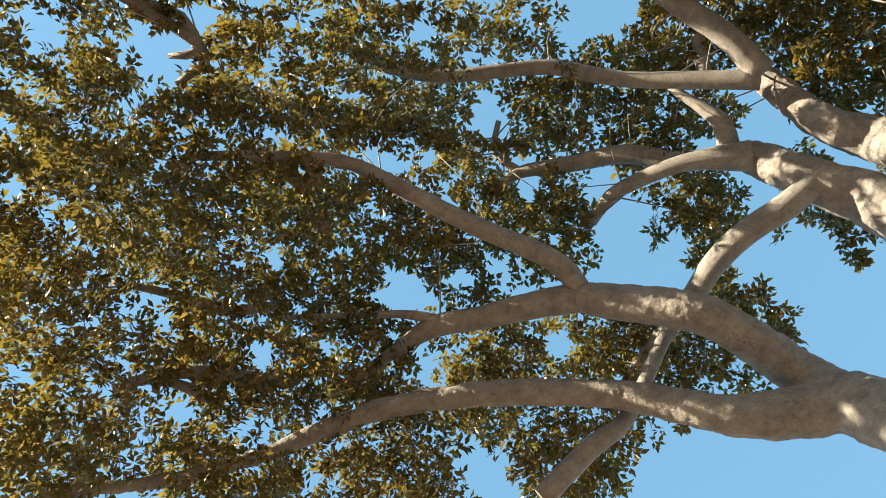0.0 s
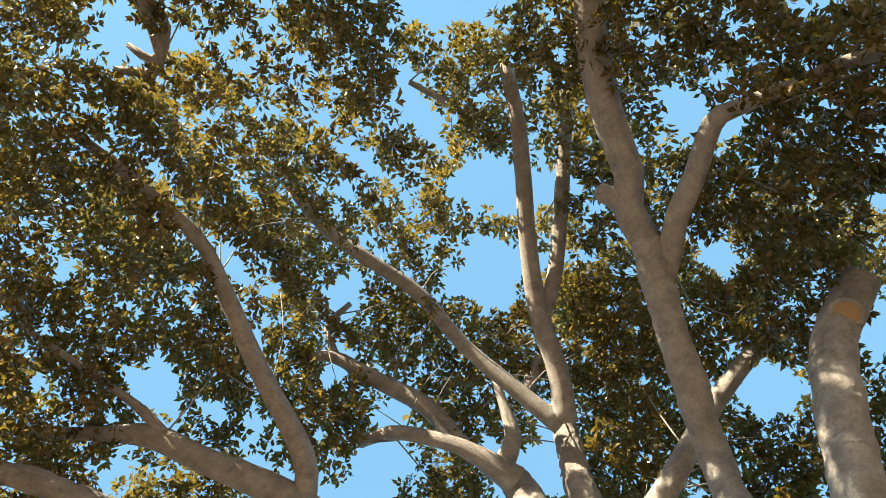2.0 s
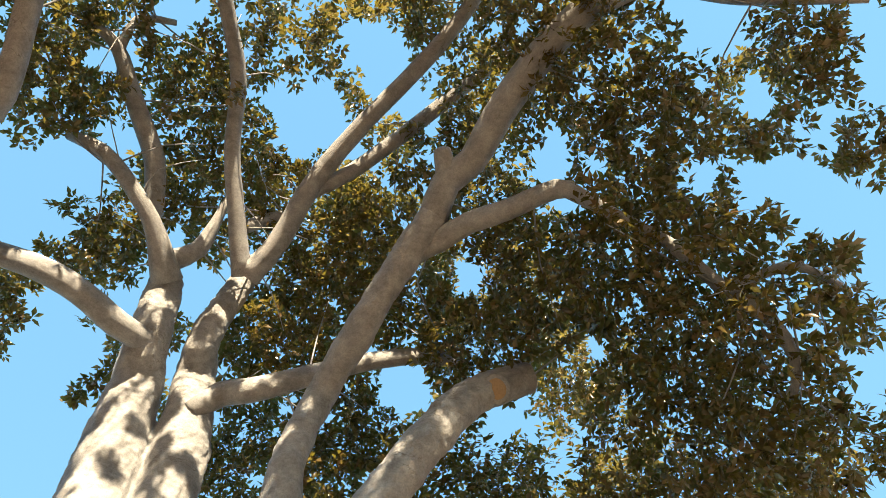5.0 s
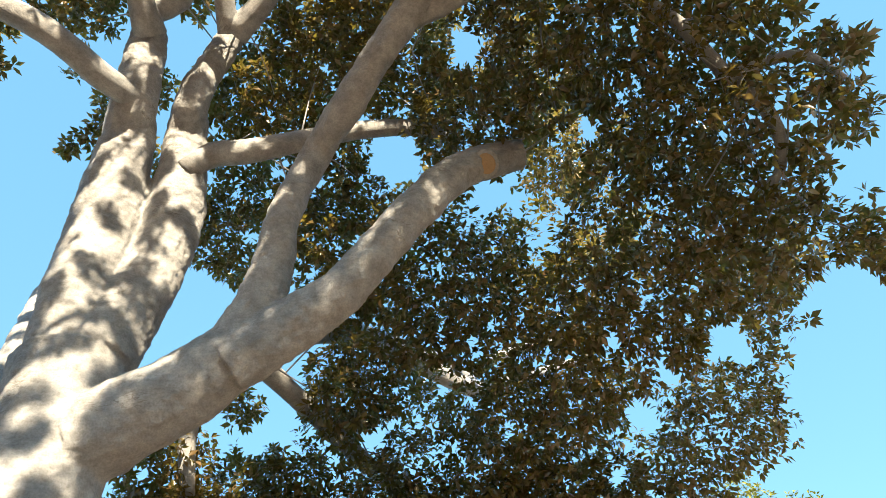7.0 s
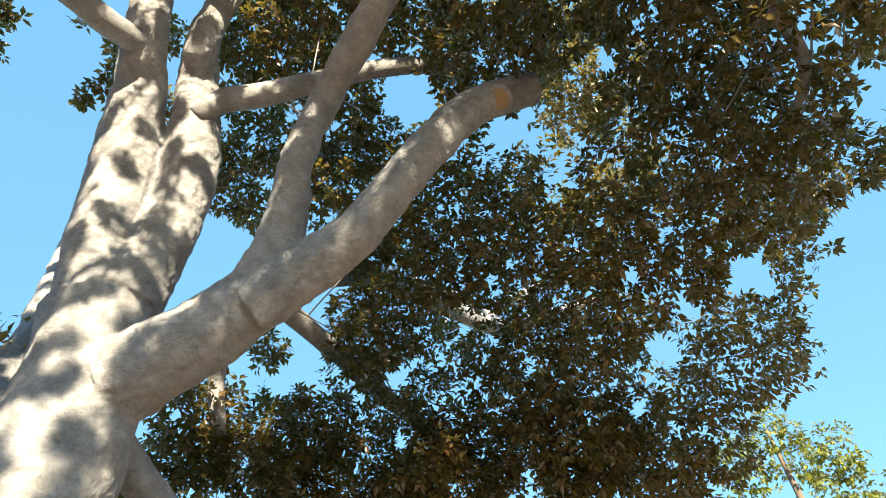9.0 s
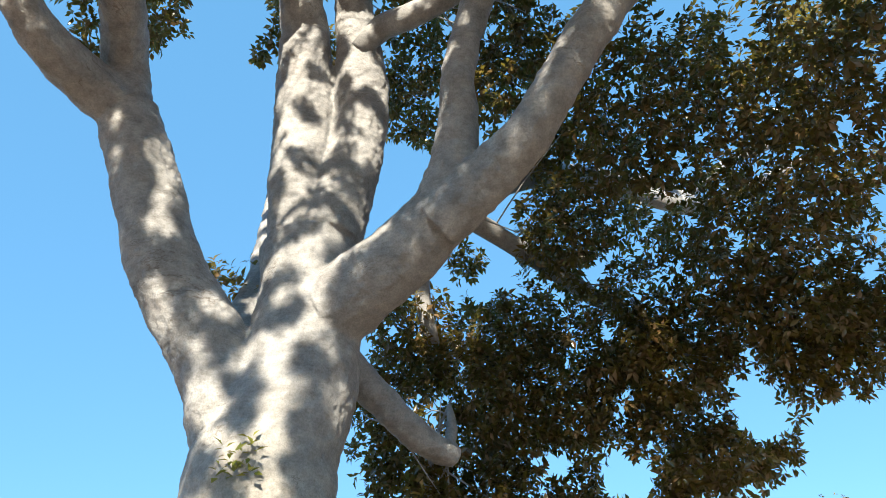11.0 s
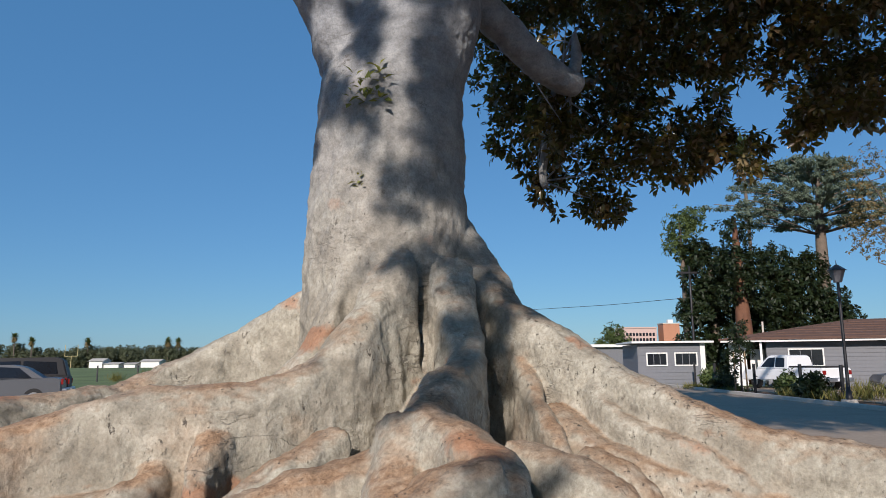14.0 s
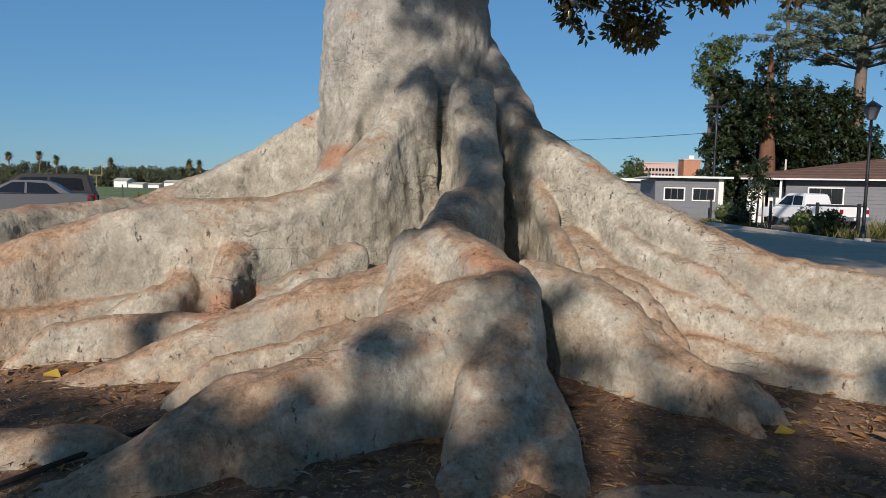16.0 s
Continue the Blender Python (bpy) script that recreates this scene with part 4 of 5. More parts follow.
def rosettes(centres, axes, per=8, size=0.145):
    """Leaves whorled about shoot tips."""
    n = len(centres)
    ax = np.repeat(unit(axes), per, 0)
    ref = unit(np.cross(ax, unit(rng.normal(size=(n, 3))).repeat(per, 0)))
    oth = np.cross(ax, ref)
    ang = np.tile(np.arange(per) * 2.4, n) + rng.uniform(-0.4, 0.4, n * per)
    out = ref * np.cos(ang)[:, None] + oth * np.sin(ang)[:, None]
    tilt = rng.uniform(0.15, 0.75, n * per)[:, None]
    way = unit(ax * tilt + out * (1 - tilt * 0.4) + np.array([0, 0, -0.22]))
    pos = np.repeat(centres, per, 0) + ax * rng.uniform(-0.09, 0.05, n * per)[:, None] + out * 0.02
    up = unit(ax + np.array([0, 0, 0.9]) + rng.normal(size=(n * per, 3)) * 0.35)
    length = size * rng.uniform(0.65, 1.2, n * per)
    return pos, way, up, length, length * rng.uniform(0.40, 0.52, n * per)


def in_gap(p):
    hit = np.zeros(len(p), bool)
    rag = np.array([0.75 * noise.noise(Vector(q * 1.1)) + 0.5 * noise.noise(Vector(q * 2.9)) for q in p])
    for g in GAPS:
        a, d, k = np.array(g[:3]), np.array(g[3:6]), g[6]
        n = np.linalg.norm(d)
        s = (p - a) @ d / n
        off = np.linalg.norm(p - a - s[:, None] * d / n, axis=1)
        hit |= (off < k * (8 + s) * (1.0 + rag)) & (s > -2.5)
    return hit


# how much low sun comes in under the crown, by zone of the plane y = 7.2 (x from, x to, z from, z to, share let through); the last that fits holds
OPENINGS = [(-9, 9, -9, 15, 0.14), (5.5, 12, 7.5, 15, 0.5), (-9, 2.6, 8, 15, 0.25), (-9, -2.6, 5.5, 12, 0.36), (2.2, 7, 9, 12.5, 0.42), (-0.5, 2.2, 8.2, 11.8, 0.88), (-1.2, 1.3, 6.4, 8.2, 0.5), (-3, -1.2, 5.5, 8.6, 0.42), (-1.3, 0.8, 4.9, 6.5, 0.74), (-1.3, 0.1, 3.6, 4.9, 0.5), (0.1, 0.6, 3.4, 4.9, 0.42),
            (-1.9, -0.8, 7.9, 11, 0.9), (-1.6, -0.5, 2.2, 3.9, 0.93), (-0.5, 0.5, 2.2, 3.4, 0.36), (-9, -0.5, -1.9, -1.2, 0.5), (-9, 0.05, -1.25, 2.3, 0.98), (0.05, 1.2, -1.25, 1.9, 0.95), (0.6, 1.02, 0.2, 2.4, 0.06), (1.02, 1.5, 0.8, 2.0, 0.65), (1.02, 9, -0.85, 1.5, 0.97),
            (1.22, 1.55, -1.25, -0.05, 0.06), (1.55, 9, -0.85, -0.2, 0.95), (1.9, 9, -2.9, -1.4, 0.3), (1.9, 9, -1.4, -0.85, 0.6)]


def flecks(x, z):
    return np.array([noise.noise(Vector((a * 2.7, b * 2.7, 5.0))) + 0.45 * noise.noise(Vector((a * 6.5, b * 6.5, 9.0))) for a, b in zip(x, z)])


FLECK_RANGE = np.sort(flecks(rng.uniform(-40, 40, 6000), rng.uniform(-40, 40, 6000)))


def let_through(p):
    """True where a shaft of sun passes on its way to the trunk and roots, so that no leaf grows there."""
    far = (7.2 - p[:, 1]) / -SUN.y
    x, z = p[:, 0] - SUN.x * far, p[:, 2] - SUN.z * far
    wob = 0.2 * flecks(x * 0.4 + 50, z * 0.4)
    share = np.zeros(len(p))
    for x0, x1, z0, z1, k in OPENINGS:
        share = np.where((x + wob > x0) & (x + wob < x1) & (z + wob > z0) & (z + wob < z1), k, share)
    return (flecks(x, z) > np.interp(1 - share, np.linspace(0, 1, len(FLECK_RANGE)), FLECK_RANGE)) & (far > 2.5)


def build_crown():
    c = np.array(CROWN)
    shoots, axes, group = [], [], []
    for i, (x, y, z, r) in enumerate(c):
        n = int(640 * r * r)
        d = unit(rng.normal(size=(n, 3)))
        rad = r * rng.uniform(0.25, 1.0, n) ** 0.6
        lump = np.array([1 + 0.45 * noise.noise(Vector(q * 1.7 + i)) for q in d])
        p = np.array((x, y, z)) + d * (rad * lump)[:, None]
        a = d * 0.7 + np.array([0, 0, 0.35]) + rng.normal(size=(n, 3)) * 0.4
        # shoots gather in sprays with air between them
        air = np.array([noise.noise(Vector(q * 1.3)) + 0.7 * noise.noise(Vector(q * 3.9)) for q in p])
        keep = ~in_gap(p) & (air > -0.28) & ~let_through(p)
        shoots.append(p[keep])
        axes.append(a[keep])
        group.append(np.full(keep.sum(), i // 14))
    shoots, axes, group = np.vstack(shoots), np.vstack(axes), np.concatenate(group)
    # even thickness: no more than a few shoots to each half-metre of air
    cell = np.floor(shoots / 0.45).astype(int)
    order = rng.permutation(len(shoots))
    count, keep = {}, np.zeros(len(shoots), bool)
    for i in order:
        key = (cell[i, 0], cell[i, 1], cell[i, 2])
        if count.get(key, 0) < (12 if shoots[i, 1] > 6.5 and shoots[i, 2] < 7.5 else 5 if shoots[i, 0] > 4.5 and shoots[i, 1] > 2.5 else 7):
            count[key] = count.get(key, 0) + 1
            keep[i] = True
    shoots, axes, group = shoots[keep], axes[keep], group[keep]
    # the lowest bough over the path, leaf by leaf
    low = np.where((shoots[:, 0] > 4.6) & (shoots[:, 1] < 2.6) & (shoots[:, 2] < 9.2))[0]
    low = low[np.argsort(shoots[low, 2])][:37]
    group[low] = -1
    v, f = leaf_mesh(np.zeros((1, 3)), np.array([[0, 1.0, 0]]), np.array([[0, 0, 1.0]]), np.ones(1), np.full(1, 0.46))
    one = fast_mesh("leaf", v, f, FIG_LEAF)
    for q, a, u, l, w in zip(*rosettes(shoots[low], axes[low])):
        side = unit(np.cross(a, u))
        m = Matrix((side, a, np.cross(side, a))).transposed().to_4x4()
        m.translation = q
        ob = new("leaf", one)
        ob.parent, ob.matrix_parent_inverse = fig, FIG_BACK
        ob.matrix_basis = m @ Matrix.Scale(l, 4)
    for g in np.unique(group[group >= 0]):
        k = group == g
        v, f = leaf_mesh(*rosettes(shoots[k], axes[k]))
        ob = new("foliage", fast_mesh("foliage", v, f, FIG_LEAF))
        ob.parent, ob.matrix_parent_inverse = fig, FIG_BACK
        tagged(ob, "glossy dark green leaves with rusty undersides", kind="stuff")
    # thin twigs from the limbs into the leafy masses
    lines = np.vstack([spline(p, 0.3) for p in list(BRANCHES.values()) + list(LEADERS.values())])
    v, f = [], []
    for x, y, z, r in c:
        for _ in range(2):
            end = np.array((x, y, z)) + unit(rng.normal(size=3)) * r * 0.75
            if in_gap(end[None])[0]:
                continue
            near = lines[np.argsort(np.linalg.norm(lines[:, :3] - end, axis=1))[rng.integers(0, 24)]][:3]
            if np.linalg.norm(near - end) > 2.0:
                continue
            mid = (near + end) / 2 + rng.normal(size=3) * 0.12
            if in_gap(mid[None])[0]:
                continue
            tv, tf = tube([(*near, 0.016), (*mid, 0.011), (*end, 0.006)], 5, 0.4, 0.0)
            o = len(v)
            v += tv
            f += [tuple(q + o for q in g) for g in tf]
    tw = raw("twig", v, f, BARK, fig)
    tw.matrix_parent_inverse = FIG_BACK
    tagged(tw, "thin grey twigs among the leaves", kind="stuff")


build_crown()


# ---- plain building helpers ----
def box(bm, lo, hi, bevel=0.0):
    g = bmesh.ops.create_cube(bm, size=1.0)
    for v in g["verts"]:
        v.co = Vector([lo[i] + (v.co[i] + 0.5) * (hi[i] - lo[i]) for i in range(3)])
    if bevel:
        edges = list({e for v in g["verts"] for e in v.link_edges})
        bmesh.ops.bevel(bm, geom=edges, offset=bevel, segments=2, affect="EDGES", profile=0.6)
    return bm


def block(name, lo, hi, mat, parent, bevel=0.0, label=""):
    return part(name, box(bmesh.new(), lo, hi, bevel), mat, parent, label)


def prism(outline, x0, x1, inset=0.0):
    """A side outline (y, z) drawn out from x0 to x1; inset narrows the upper half."""
    bm = bmesh.new()
    zmax, zmin = max(z for _, z in outline), min(z for _, z in outline)
    rows = []
    for x, s in ((x0, 1), (x1, -1)):
        rows.append([bm.verts.new((x + s * inset * (z - zmin) / (zmax - zmin), y, z)) for y, z in outline])
    n = len(outline)
    bm.faces.new(rows[0][::-1])
    bm.faces.new(rows[1])
    for i in range(n):
        bm.faces.new((rows[0][i], rows[0][(i + 1) % n], rows[1][(i + 1) % n], rows[1][i]))
    bmesh.ops.recalc_face_normals(bm, faces=bm.faces)
    return bm


WHITE = plain("white paint", (0.72, 0.72, 0.70), 0.5, vary=0.06)
# wall grey set darker to carry the shade of nearby trees
GREY_WALL = plain("grey painted siding", (0.15, 0.16, 0.18), 0.7, vary=0.1)
ROOF = plain("brown roof shingles", (0.12, 0.068, 0.05), 0.9, vary=0.3, size=3)
BLACK = plain("black painted steel", (0.018, 0.018, 0.02), 0.45, vary=0.2)
PANE = plain("dark window glass", (0.012, 0.014, 0.018), 0.12, vary=0.2, bumpy=0)
TYRE = plain("tyre rubber", (0.02, 0.02, 0.02), 0.85)
RIM = plain("alloy rim", (0.45, 0.45, 0.46), 0.35, 0.8)
ASPHALT = plain("sun-bleached tan asphalt", (0.33, 0.26, 0.19), 0.92, vary=0.15, size=1.2, bumpy=0.3)
KERB = plain("pale concrete kerb", (0.46, 0.43, 0.38), 0.85, vary=0.12)
BRICK = plain("orange brick", (0.42, 0.20, 0.12), 0.85, vary=0.12, size=0.3)
PINK = plain("pinkish concrete", (0.50, 0.36, 0.32), 0.8, vary=0.06, size=0.2)
RED_BARK = plain("reddish redwood bark", (0.15, 0.07, 0.04), 0.9, vary=0.35, size=4)
BROWN_BARK = plain("grey-brown bark", (0.15, 0.12, 0.095), 0.9, vary=0.3, size=4)
STAKE = plain("bare wooden stake", (0.34, 0.24, 0.15), 0.8, vary=0.2)
DARK_LEAF = leaf_material("dark broad leaves", [(0.008, 0.017, 0.007), (0.022, 0.038, 0.012), (0.012, 0.024, 0.008)], 0.5, 0.4, 0.15)
LIGHT_LEAF = leaf_material("light green leaves", [(0.06, 0.10, 0.03), (0.11, 0.15, 0.05), (0.08, 0.12, 0.03)], 0.5, 0.4, 0.25)
CEDAR_LEAF = leaf_material("blue-grey cedar needles", [(0.12, 0.165, 0.12), (0.18, 0.235, 0.18), (0.14, 0.19, 0.14)], 0.6, 0.3, 0.25)
# distance haze is mixed into these leaf colours for the far tree belt
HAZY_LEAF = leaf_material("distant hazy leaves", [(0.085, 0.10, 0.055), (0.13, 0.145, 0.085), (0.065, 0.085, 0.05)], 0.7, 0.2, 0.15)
LIME_LEAF = leaf_material("yellow-green conifer sprays", [(0.16, 0.19, 0.03), (0.24, 0.26, 0.05), (0.10, 0.14, 0.03)], 0.6, 0.3, 0.25)
TAN_LEAF = leaf_material("tan feathery leaves", [(0.20, 0.15, 0.07), (0.28, 0.21, 0.11), (0.15, 0.13, 0.05)], 0.7, 0.2, 0.3)
GRASS = leaf_material("grass blades", [(0.10, 0.12, 0.03), (0.24, 0.21, 0.08), (0.16, 0.17, 0.05)], 0.7, 0.2, 0.3)
LITTER = leaf_material("dry fallen leaves", [(0.30, 0.14, 0.055), (0.50, 0.29, 0.12), (0.20, 0.11, 0.06), (0.60, 0.44, 0.27)], 0.8, 0.2, 0.05)
YELLOW = leaf_material("yellow fallen leaf", [(0.55, 0.36, 0.03), (0.60, 0.42, 0.06)], 0.6, 0.3, 0.15)


# ---- trees and shrubs of the surroundings ----
def leaf_cloud(masses, per_m2, size, air=-0.3, flat=1.0, lift=0.3, per=7):
    """Shoots spread through round masses (x, y, z, r), with air between them."""
    pts, axs = [], []
    for i, (x, y, z, r) in enumerate(masses):
        n = int(per_m2 * r * r)
        d = unit(rng.normal(size=(n, 3)))
        rad = r * rng.uniform(0.2, 1.0, n) ** 0.5
        lump = np.array([1 + 0.4 * noise.noise(Vector(q * 2.0 + 3 * i)) for q in d])
        off = d * (rad * lump)[:, None]
        off[:, 2] *= flat
        p = np.array((x, y, z)) + off
        a = np.array([noise.noise(Vector(q * (1.4 / max(r, 0.5)) * 1.8)) for q in p])
        k = a > air
        pts.append(p[k])
        axs.append((d * 0.8 + np.array([0, 0, lift]) + rng.normal(size=(n, 3)) * 0.35)[k])
    return leaf_mesh(*rosettes(np.vstack(pts), np.vstack(axs), per, size))


def tree(name, label, at, trunk, limbs, masses, bark, leaf, per_m2=60, size=0.3, air=-0.3, flat=1.0, group="", category="tree"):
    """A tree at its foot: trunk and limbs as rows of (x, y, z, r), leafy masses, all from the foot."""
    t = empty(name, label, category, group, at)
    v, f = tube(trunk, 9, 0.8, 0.08)
    raw("trunk", v, f, bark, t)
    for l in limbs:
        v, f = tube(l, 6, 0.7, 0.05)
        raw("limb", v, f, bark, t)
    v, f = leaf_cloud(masses, per_m2, size, air, flat)
    c = new("crown", fast_mesh("crown", v, f, leaf))
    c.parent = t
    tagged(c, kind="stuff")
    return t


def random_masses(n, x, y, z, r):
    return [(rng.uniform(*x), rng.uniform(*y), rng.uniform(*z), rng.uniform(*r)) for _ in range(n)]


def build_background_trees():
    tree("broadleaf_tree", "tall dark green tree clothed in leaves to the ground", (19.0, 45.5, 0), [(0, 0, 0, 0.4), (0.2, 0, 4, 0.3), (0.1, 0, 9, 0.12)], [[(0.1, 0, 5, 0.12), (-1.4, 0.3, 8.5, 0.05)]],
         [(-1.0, 0, 2.2, 1.5), (0.9, 0, 2.4, 1.7), (-0.9, 0, 4.8, 1.5), (1.0, 0, 5.0, 1.6), (0, 0, 7.2, 1.8), (1.7, 0, 7.6, 1.3), (-0.6, 0, 8.7, 1.0)], BROWN_BARK, DARK_LEAF, 150, 0.34, -0.4)
    tree("eucalyptus", "slender light green tree rising beside darker trees", (17.4, 46.0, 0), [(0, 0, 0, 0.25), (0.1, 0, 6, 0.18), (0, 0, 11, 0.06)], [], [(0.1, 0, 10.6, 1.25), (-0.5, 0, 9.2, 0.8), (1.0, 0, 11.0, 1.0), (0.4, 0, 8.4, 0.8)], BROWN_BARK, LIGHT_LEAF, 150, 0.26, -0.2)
    tree("broadleaf_tree", "broad dark evergreen behind the low house", (24.5, 45.8, 0), [(0, 0, 0, 0.4), (0, 0, 5, 0.25), (0, 0, 8, 0.1)], [],
         [(-2, 0, 3, 1.8), (0.3, 0, 3, 1.9), (2.6, 0, 2.8, 1.8), (-1.8, 0, 5.6, 1.8), (0.6, 0, 5.8, 1.8), (2.8, 0, 5.0, 1.4), (-0.8, 0, 7.8, 1.4), (1.6, 0, 7.6, 1.2), (3.4, 0, 3.8, 1.4)], BROWN_BARK, DARK_LEAF, 150, 0.34, -0.4)
    tree("redwood", "stout redwood with bare reddish trunk", (20.0, 42.9, 0), [(0, 0, 0, 0.62), (-0.05, 0, 3, 0.5), (-0.15, 0, 7, 0.34), (-0.2, 0, 10.5, 0.1)], [], [(-0.3, -0.2, 9.6, 1.2), (-0.7, -0.5, 7.8, 1.1), (0.6, -0.5, 7.4, 1.2), (-0.2, -0.7, 6.2, 1.0), (0.9, -0.5, 5.4, 0.9), (-1.2, -0.3, 5.6, 0.9)], RED_BARK, DARK_LEAF, 120, 0.3, -0.1)
    # cedar with level tiers
    tiers = [(11.2, 6.6, 10), (12.4, 7.6, 12), (13.5, 6.0, 10), (14.5, 4.2, 8), (15.3, 2.6, 6)]
    masses, limbs = [], []
    for z, reach, n in tiers:
        for k in range(n):
            a = 2 * math.pi * k / n + z
            reach_k = reach * rng.uniform(0.7, 1.1)
            for s in (0.4, 0.65, 0.85, 1.0):
                masses.append((math.cos(a) * reach_k * s, math.sin(a) * reach_k * s * 0.6, z + 0.4 * s + rng.uniform(-0.45, 0.35), 0.78 - 0.25 * s))
            limbs.append([(0, 0, z - 0.9, 0.07), (math.cos(a) * reach * 0.5, math.sin(a) * reach * 0.3, z - 0.1, 0.04), (math.cos(a) * reach * 0.95, math.sin(a) * reach * 0.57, z + 0.3, 0.025)])
    tree("cedar", "spreading blue-grey cedar with level tiers of needles", (28.2, 48.0, 0), [(0, 0, 0, 0.55), (0.1, 0, 6, 0.45), (0.2, 0, 11, 0.32), (0.4, 0, 15.4, 0.06)], limbs, masses, BROWN_BARK, CEDAR_LEAF, 170, 0.2, -0.1, 0.3)
    # feathery tan tree
    masses = random_masses(16, (-5, 5), (-2, 2), (9.5, 14), (1.2, 2.0))
    limbs = [[(0, 0, 3, 0.16), (x * 0.5, y * 0.5, (z + 3) * 0.5, 0.09), (x, y, z, 0.02)] for x, y, z, r in masses]
    limbs += [[(x * 0.5, y * 0.5, (z + 3) * 0.5, 0.06), (x * 0.8 + rng.uniform(-1, 1), y, z * 0.72, 0.035), (x * 1.1 + rng.uniform(-1.5, 1.5), y, z * 0.8, 0.01)] for x, y, z, r in masses]
    tree("feathery_tree", "thin tree with tan feathery foliage and bare lower limbs", (33.0, 41.0, 0), [(0, 0, 0, 0.4), (0.1, 0, 3.4, 0.28), (0.3, 0, 7, 0.12)], limbs, masses, BROWN_BARK, TAN_LEAF, 70, 0.2, -0.1)
    # tall conifer with yellow-green sprays
    masses = [(0, 0, 17.0, 1.3), (-1.4, 1.2, 15.4, 1.7), (1.3, -1.2, 15.0, 1.9)] + random_masses(34, (-5.6, 5.6), (-5.6, 5.6), (3, 12.5), (1.6, 2.6)) + [(-3.6, 4.0, 12.0, 1.4), (-4.4, 5.0, 10.2, 1.5)]
    tree("conifer", "bushy conifer with bright yellow-green sprays", (30.6, 18.4, 0), [(0, 0, 0, 0.5), (0, 0, 8, 0.3), (0, 0, 17, 0.08)], [], masses, BROWN_BARK, LIME_LEAF, 110, 0.26, -0.1)
    tree("small_tree", "rounded olive-green tree beside far building", (19.0, 70, 0), [(0, 0, 0, 0.2), (0, 0, 2.5, 0.14), (0, 0, 4, 0.05)], [], [(-0.8, 0, 2.6, 1.4), (0.9, 0, 2.8, 1.4), (0, 0, 4.0, 1.3), (1.6, 0, 2.0, 1.2), (-1.5, 0, 1.8, 1.1)], BROWN_BARK, LIGHT_LEAF, 130, 0.28, -0.3)
    young = tree("young_tree", "young leafy tree tied to two wooden stakes", (14.35, 31.6, 0), [(0, 0, 0, 0.05), (0.05, 0, 1.6, 0.04), (0, 0, 3.0, 0.015)], [], [(-0.25, 0, 1.7, 0.45), (0.3, 0, 2.1, 0.5), (-0.1, 0, 2.7, 0.5), (0.1, 0, 3.1, 0.35), (-0.6, 0, 0.9, 0.5)], BROWN_BARK, DARK_LEAF, 190, 0.2, -0.3)
    for dx in (-0.28, 0.28):
        v, f = tube([(dx, 0, 0, 0.04), (dx * 0.9, 0, 1.9, 0.035)], 7, 0.8, 0.02)
        raw("stake", v, f, STAKE, young)
    palm(28.9, 60.0, 20.4, 1.7, "tall fan palm with hanging tan dead fronds")


def palm(x, y, h, r, label):
    p = empty("palm", label, "palm tree", at=(x, y, 0))
    v, f = tube([(0, 0, 0, 0.2), (0.1, 0, h * 0.5, 0.15), (0, 0, h, 0.14)], 8, 2.0, 0.05)
    raw("trunk", v, f, BROWN_BARK, p)
    for mat, lo, hi, name in ((LIGHT_LEAF, 0.1, 1.3, "frond_crown"), (TAN_LEAF, -1.5, -0.5, "dead_frond_skirt")):
        n = 90
        a = rng.uniform(0, 2 * math.pi, n)
        e = rng.uniform(lo, hi, n)
        ax = np.stack([np.cos(a) * np.cos(e), np.sin(a) * np.cos(e), np.sin(e)], 1)
        pos = np.zeros((n, 3)) + np.array([0, 0, h]) + ax * 0.2 - np.array([0, 0, 0.9]) * rng.uniform(0, 1, n)[:, None]
        v, f = leaf_mesh(pos, ax, unit(np.array([0, 0, 1.0]) + 0 * ax + rng.normal(size=(n, 3)) * 0.2), np.full(n, r) * rng.uniform(0.7, 1.1, n), np.full(n, r * 0.22))
        ob = new(name, fast_mesh(name, v, f, mat))
        ob.parent = p
        tagged(ob, kind="stuff")
    return p


def shrub(x, y, r, h, leaf, label, blades=False):
    if blades:
        n = int(260 * r)
        a = rng.uniform(0, 2 * math.pi, n)
        e = rng.uniform(0.7, 1.45, n)
        ax = np.stack([np.cos(a) * np.cos(e), np.sin(a) * np.cos(e), np.sin(e)], 1)
        pos = np.stack([rng.normal(0, r * 0.45, n), rng.normal(0, r * 0.45, n), np.zeros(n)], 1)
        v, f = leaf_mesh(pos, ax, unit(np.cross(ax, rng.normal(size=(n, 3)))), h * rng.uniform(0.6, 1.1, n), np.full(n, 0.035))
    else:
        v, f = leaf_cloud([(0, 0, h * 0.5, r), (r * 0.5, 0, h * 0.4, r * 0.7), (-r * 0.5, 0, h * 0.45, r * 0.7), (0, 0, h * 0.8, r * 0.6)], 260, 0.2, -0.4, h / (2 * r) if h < 2 * r else 1.0)
        v[:, 2] = np.maximum(v[:, 2], 0.0)
    ob = new("grass_tuft" if blades else "shrub", fast_mesh("shrub", v, f, leaf))
    ob.location = (x, y, 0)
    return tagged(ob, label, "grass" if blades else "shrub", "plants along the kerb")


build_background_trees()


# ---- roads, kerbs ----
def strip(name, x0, x1, y0, y1, z0, z1, mat, label, category, turn=0.0, bevel=0.0):
    ob = part(name, box(bmesh.new(), (x0, y0, z0), (x1, y1, z1), bevel), mat)
    ob.rotation_euler = (0, 0, radians(turn))
    return tagged(ob, label, category, kind="structure")


